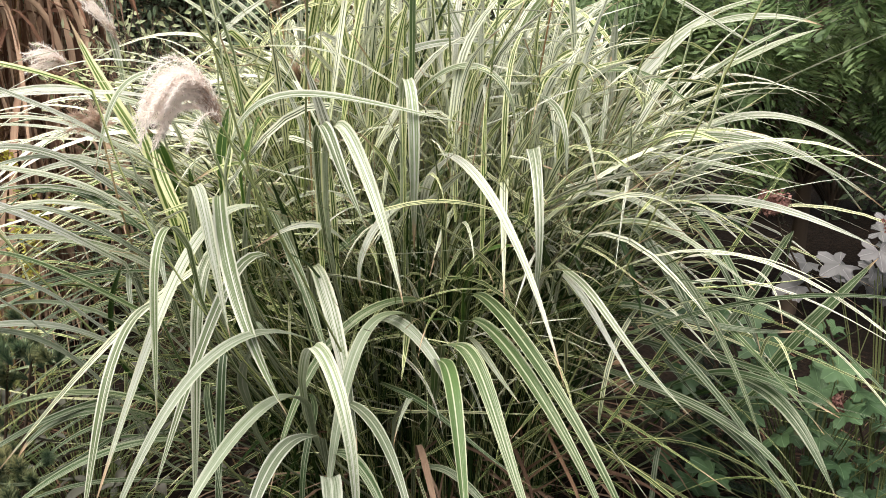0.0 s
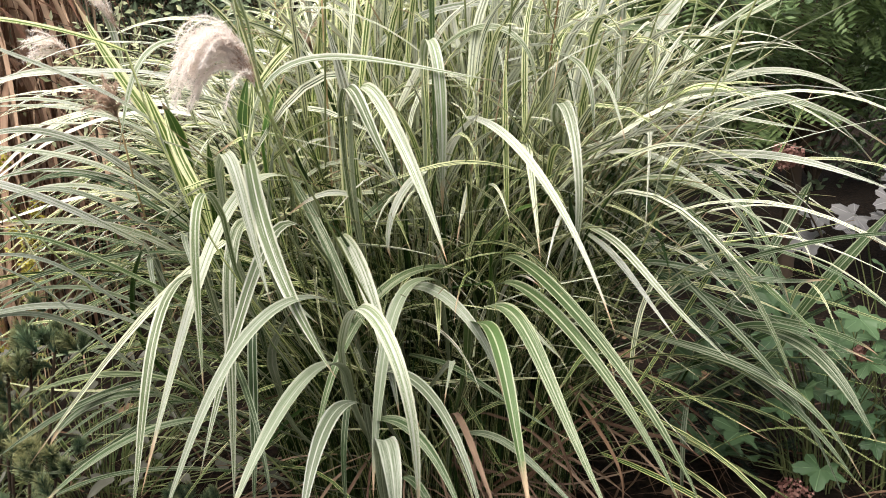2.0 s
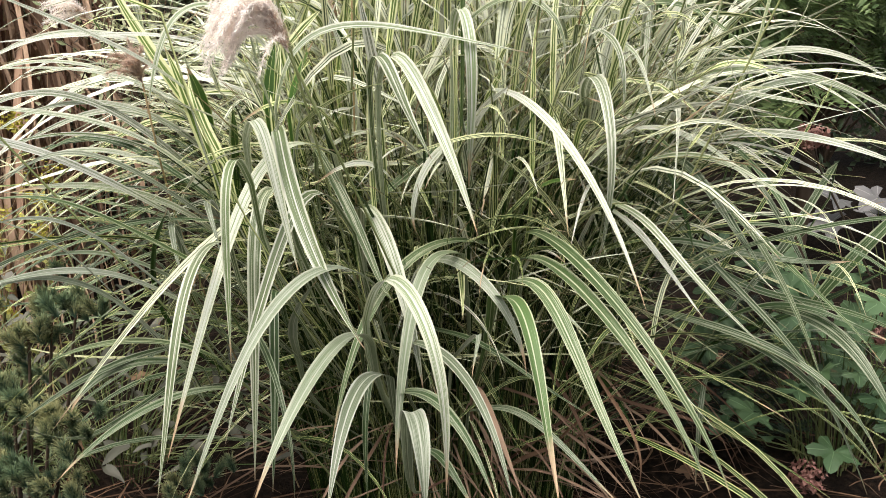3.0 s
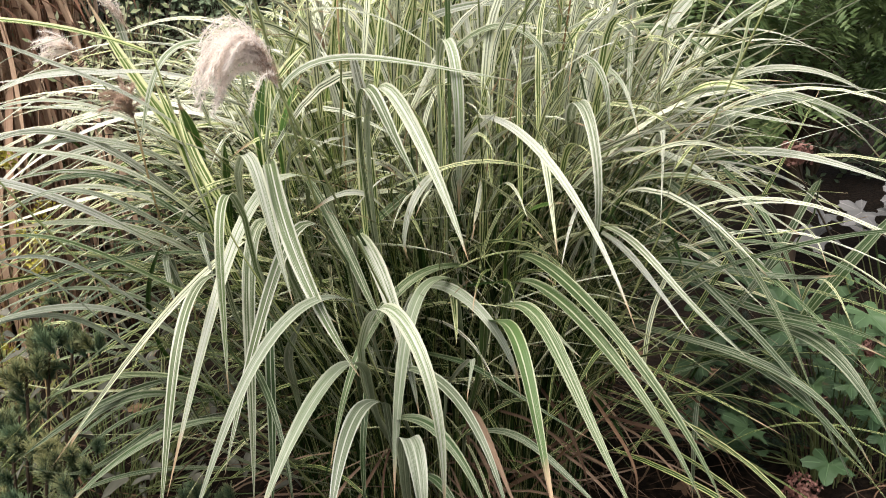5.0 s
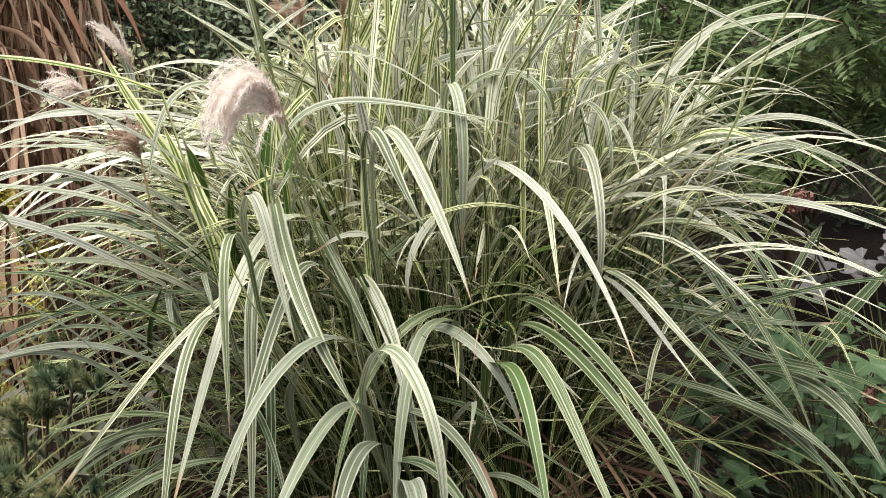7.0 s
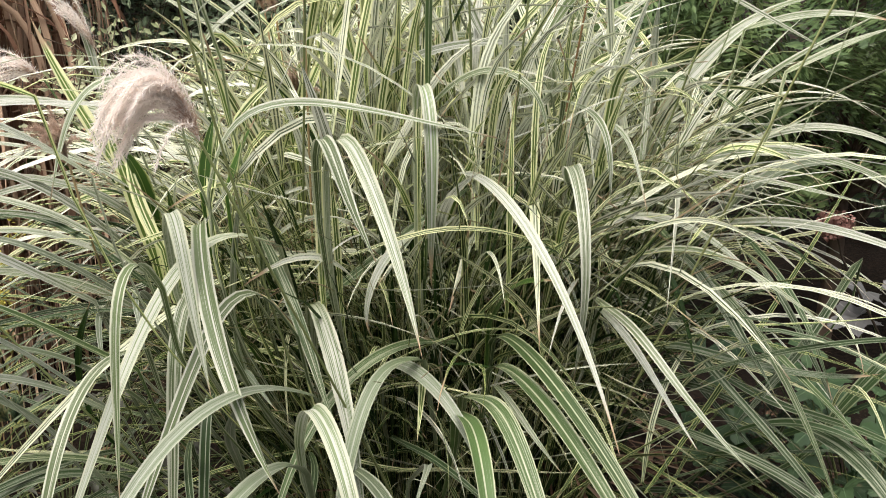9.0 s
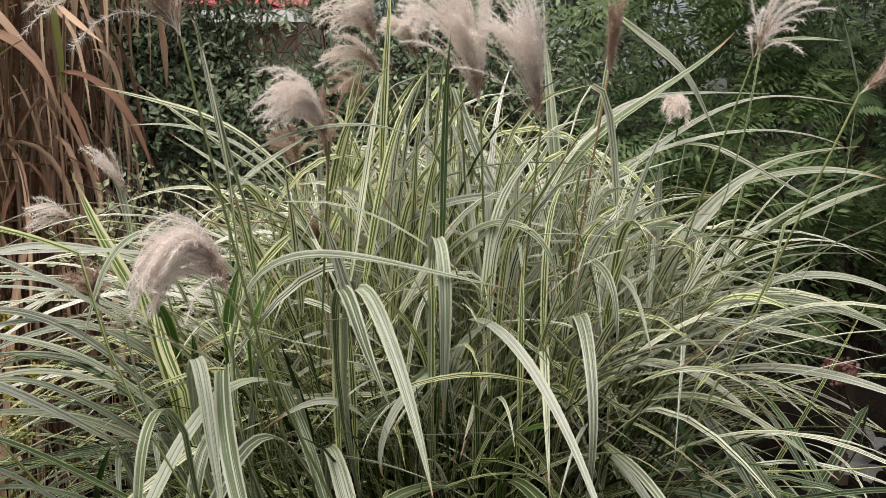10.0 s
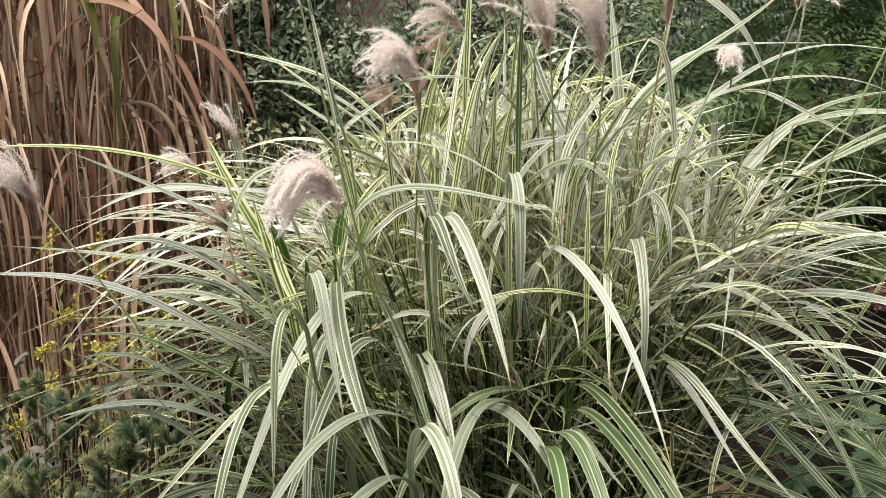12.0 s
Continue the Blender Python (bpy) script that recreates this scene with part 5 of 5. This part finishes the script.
def oval_leaf(mesh, p, way, face, size):
    """A crumpled oval leaf."""
    n = 7
    pts = np.array(p, float) + np.outer(np.linspace(0, 1, n), way / np.linalg.norm(way) * size)
    pts[:, 2] -= np.linspace(0, 1, n) ** 2 * size * 0.35
    for k in range(2):
        pts[:, k] += np.sin(np.linspace(0, 5, n) + rng.random() * 6) * size * 0.03
    ribbon(mesh, pts, size * 0.5, 4, 0.2, rng.uniform(-0.7, 0.7), rng.uniform(-0.5, 0.5), 0.1, 0.08)


def lobed_shrub(name, at, spread, zlow, zhigh, count, size, material, label, heads=()):
    shrub = thing(name, (at[0], at[1], GROUND), label, "shrub")
    for k in range(count):
        p = np.array([at[0] + rng.uniform(-1, 1) * spread[0], at[1] + rng.uniform(-1, 1) * spread[1], rng.uniform(zlow, zhigh)])
        m = Mesh()
        foot = np.array([at[0] + (p[0] - at[0]) * 0.25, at[1] + (p[1] - at[1]) * 0.25, GROUND - 0.01])
        tube(m, bezier(foot, foot + np.array([0, 0, (p[2] - GROUND) * 0.6]), p - np.array([0, 0, 0.06]), p, 6), 0.0018, 0.001, 4)
        stalk = part("stalk", m, culm_green, shrub)
        m = Mesh()
        (oval_leaf if material is withered_grey else lobed_leaf)(m, p, np.array([rng.gauss(0, 1), rng.gauss(-0.6, 0.6), rng.gauss(-0.1, 0.25)]), np.array([rng.gauss(0, 0.3), rng.gauss(-0.45, 0.3), 1.0]), size * rng.uniform(0.6, 1.2))
        part("leaf", m, material, stalk)
    for h in heads:
        m = Mesh()
        foot = (at[0], at[1], GROUND)
        tube(m, bezier(foot, (at[0], at[1], h[2] * 0.6), (h[0], h[1], h[2] - 0.1), h[:3], 7), 0.003, 0.002, 4)
        stalk = part("flower_stalk", m, bark, shrub)
        m = Mesh()
        for _ in range(140):
            d = rand_way()
            q = np.array(h[:3]) + d * np.array([1, 1, 0.75]) * h[3] * rng.random() ** 0.4
            for _ in range(3):
                leaflet(m, q, rand_way(), 0.009, 0.008, d)
        part("flower_head", m, flower_dry, stalk, "dried brownish-pink flower head", smooth=False)


lobed_shrub("lobed_shrub", (1.02, 2.0, 0), (0.24, 0.12), 0.80, 0.97, 30, 0.08, lobed_grey, "low shrub with pale grey-purple lobed leaves", heads=((0.70, 1.95, 1.04, 0.04), (0.95, 1.9, 1.0, 0.035)))
lobed_shrub("lobed_shrub", (0.88, 2.05, 0), (0.36, 0.25), 0.32, 0.74, 90, 0.085, lobed_green, "low shrub with broad green lobed leaves beside the grass", heads=((0.71, 1.8, 0.31, 0.045), (0.86, 1.9, 0.6, 0.03)))
lobed_shrub("withering_plant", (-0.92, 2.1, 0), (0.5, 0.42), 0.25, 0.62, 150, 0.055, withered_grey, "low plant with grey-green withering leaves under the grass")
lobed_shrub("withering_plant", (-1.25, 2.05, 0), (0.4, 0.35), 0.28, 0.78, 120, 0.05, withered_grey, "low plant with grey-green withering leaves before the dry grass")


def needle_tuft(mesh, p, way, size, count, width, spread=0.62):
    p, way = np.array(p, float), np.array(way, float)
    way /= np.linalg.norm(way)
    for _ in range(count):
        q = p + way * size * rng.random() * 0.9
        h = way * rng.uniform(0.7, 1.1) + rand_way() * spread
        h = h / np.linalg.norm(h) * size * rng.uniform(0.4, 0.65)
        w = np.cross(h, rand_way())
        w = w / (np.linalg.norm(w) + 1e-9) * width
        mesh.add([tuple(q - w), tuple(q + w), tuple(q + h + w * 0.4), tuple(q + h - w * 0.4)], [(0, 1, 2, 3)], [(0, 0), (1, 0), (1, 1), (0, 1)])


def dwarf_pine(at, tips, label):
    pine = thing("dwarf_pine", (at[0], at[1], GROUND), label, "conifer")
    for tip in tips:
        m = Mesh()
        tip = np.array(tip, float)
        pts = bezier((at[0], at[1], GROUND), (at[0] * 0.5 + tip[0] * 0.5, at[1] * 0.5 + tip[1] * 0.5, GROUND + 0.12), tip - np.array([(tip[0] - at[0]) * 0.15, (tip[1] - at[1]) * 0.15, 0.15]), tip, 10)
        tube(m, pts, 0.0045, 0.0025, 5)
        branch = part("branch", m, bark, pine)
        m = Mesh()
        for k in range(7):
            q = tip + np.array([rng.gauss(0, 0.026), rng.gauss(0, 0.026), rng.gauss(-0.012, 0.015)])
            needle_tuft(m, q, np.array([rng.gauss(0, 0.35), rng.gauss(-0.3, 0.35), 1.0]), 0.036, 260, 0.0008, 0.62)
        for f in range(1, 7):
            needle_tuft(m, pts[9 - f], np.array([rng.gauss(0, 0.6), rng.gauss(-0.3, 0.6), 0.8]), 0.033, 110, 0.0008, 0.6)
        part("needle_brush", m, pine_mat, branch, smooth=False)


dwarf_pine((-0.95, 1.55, 0), [(-0.72, 1.43, 0.885), (-0.685, 1.45, 0.90), (-0.75, 1.40, 0.86), (-0.785, 1.38, 0.76), (-0.755, 1.36, 0.74), (-0.675, 1.30, 0.755), (-0.655, 1.31, 0.742), (-0.765, 1.30, 0.665), (-0.735, 1.26, 0.68), (-0.70, 1.28, 0.65), (-0.58, 1.55, 0.50), (-0.55, 1.62, 0.47)], "dwarf pine with blue-green needles and yellowish tips")
dwarf_pine((-1.15, 1.75, 0), [(-1.185, 1.88, 0.80), (-1.15, 1.86, 0.77), (-1.02, 1.765, 0.80), (-1.00, 1.75, 0.83), (-1.06, 1.78, 0.76), (-0.94, 1.40, 0.79), (-0.97, 1.45, 0.76), (-1.10, 1.60, 0.72), (-0.90, 1.65, 0.66), (-1.30, 1.90, 0.75)], "dwarf pine with blue-green needles and yellowish tips")


def dark_spruce(at, h, wide, label):
    tree = thing("dwarf_spruce", (at[0], at[1], GROUND), label, "conifer")
    m = Mesh()
    tube(m, [(at[0], at[1], GROUND), (at[0], at[1], GROUND + h * 0.9)], 0.012, 0.004, 6)
    part("trunk", m, bark, tree)
    for k in range(46):
        f = (k + 0.5) / 46
        a = k * 2.4
        z = GROUND + 0.02 + h * f
        r = wide * (1 - f * 0.75)
        tip = np.array([at[0] + math.cos(a) * r, at[1] + math.sin(a) * r, z + 0.03])
        root = np.array([at[0], at[1], z])
        m = Mesh()
        tube(m, [root, root * 0.5 + tip * 0.5, tip], 0.003, 0.0015, 4)
        twig = part("branch", m, bark, tree)
        m = Mesh()
        for i in range(6):
            needle_tuft(m, root + (tip - root) * (0.3 + 0.14 * i), tip - root + rand_way() * 0.05, 0.035, 40, 0.0007)
        part("needle_brush", m, spruce_mat, twig, smooth=False)


dark_spruce((0.66, 2.12, 0), 0.34, 0.15, "small dark spruce under the arching grass")


def goldenrod(at, count, taller=0.0):
    plant = thing("yellow_perennial", (at[0], at[1], GROUND), "yellowing perennial with small yellow flower sprays", "plant")
    for _ in range(count):
        foot = np.array([at[0] + rng.gauss(0, 0.1), at[1] + rng.gauss(0, 0.08), GROUND])
        top = foot + np.array([rng.gauss(0.02, 0.1), rng.gauss(-0.08, 0.1), rng.uniform(0.35, 0.75) + taller])
        m = Mesh()
        pts = bezier(foot, foot + np.array([0, 0, 0.25]), top - np.array([0, 0, 0.15]), top, 9)
        tube(m, pts, 0.003, 0.0015, 4)
        stalk = part("stem", m, culm_dry, plant)
        m = Mesh()
        for i in range(12):
            q = pts[2 + i % 6]
            leaflet(m, q, rand_way() + np.array([0, 0, 0.1]), rng.uniform(0.025, 0.055), 0.014, np.array([0, -0.3, 1.0]))
        part("foliage", m, gold_leaf, stalk, smooth=False)
        m = Mesh()
        for _ in range(6):
            way = rand_way() + np.array([0, 0, 0.3])
            for i in range(16):
                q = top + way * 0.055 * i / 16 + rand_way() * 0.005
                leaflet(m, q, rand_way(), 0.013, 0.009, rand_way())
        part("flower_spray", m, gold_mat, stalk, smooth=False)


goldenrod((-1.27, 2.45, 0), 11, 0.14)
goldenrod((-1.32, 2.15, 0), 5)


# ---- litter on the ground ----
litter = Mesh()
for _ in range(1200):
    p = np.array([rng.gauss(0.05, 0.85), rng.gauss(1.8, 0.7), GROUND + 0.035 + rng.random() * 0.03])
    pts = spine(p, rng.uniform(-180, 180), rng.uniform(-60, 60), rng.uniform(-4, 10), rng.uniform(-8, 4), 0.5, 1.0, rng.uniform(0.08, 0.3), 5)
    ribbon(litter, pts, rng.uniform(0.002, 0.006), 2, 0.2, rng.uniform(-2, 2), 0.0)
litter_data = litter.data("straw_litter")
litter_data.materials.append(straw)
tagged(new("straw_litter", litter_data), "dry straw and stalks on the soil", "litter", kind="stuff")
fallen = Mesh()
for _ in range(70):
    p = (rng.gauss(0.1, 0.9), rng.gauss(1.8, 0.7), GROUND + 0.06)
    lobed_leaf(fallen, p, np.array([rng.gauss(0, 1), rng.gauss(0, 1), 0.05]), np.array([rng.gauss(0, 0.2), rng.gauss(0, 0.2), 1.0]), rng.uniform(0.04, 0.08))
fallen_data = fallen.data("fallen_leaves")
fallen_data.materials.append(autumn_leaf)
tagged(new("fallen_leaves", fallen_data), "brown fallen leaves on the soil", "leaves", kind="stuff")
rust = Mesh()
for px, py in ((-0.62, 1.62), (-0.88, 1.66)):
    for _ in range(120):
        p = np.array([px + rng.gauss(0, 0.06), py + rng.gauss(0, 0.06), GROUND + 0.06 + abs(rng.gauss(0, 0.05))])
        w = rand_way()
        w[2] *= 0.3
        pts = np.array([p, p + w * 0.025, p + w * 0.05])
        ribbon(rust, pts, 0.0014, 2, 0.1)
rust_data = rust.data("fallen_needles")
rust_data.materials.append(rust_needles)
tagged(new("fallen_needles", rust_data), "heaps of rust-brown fallen pine needles", "needles", kind="stuff")
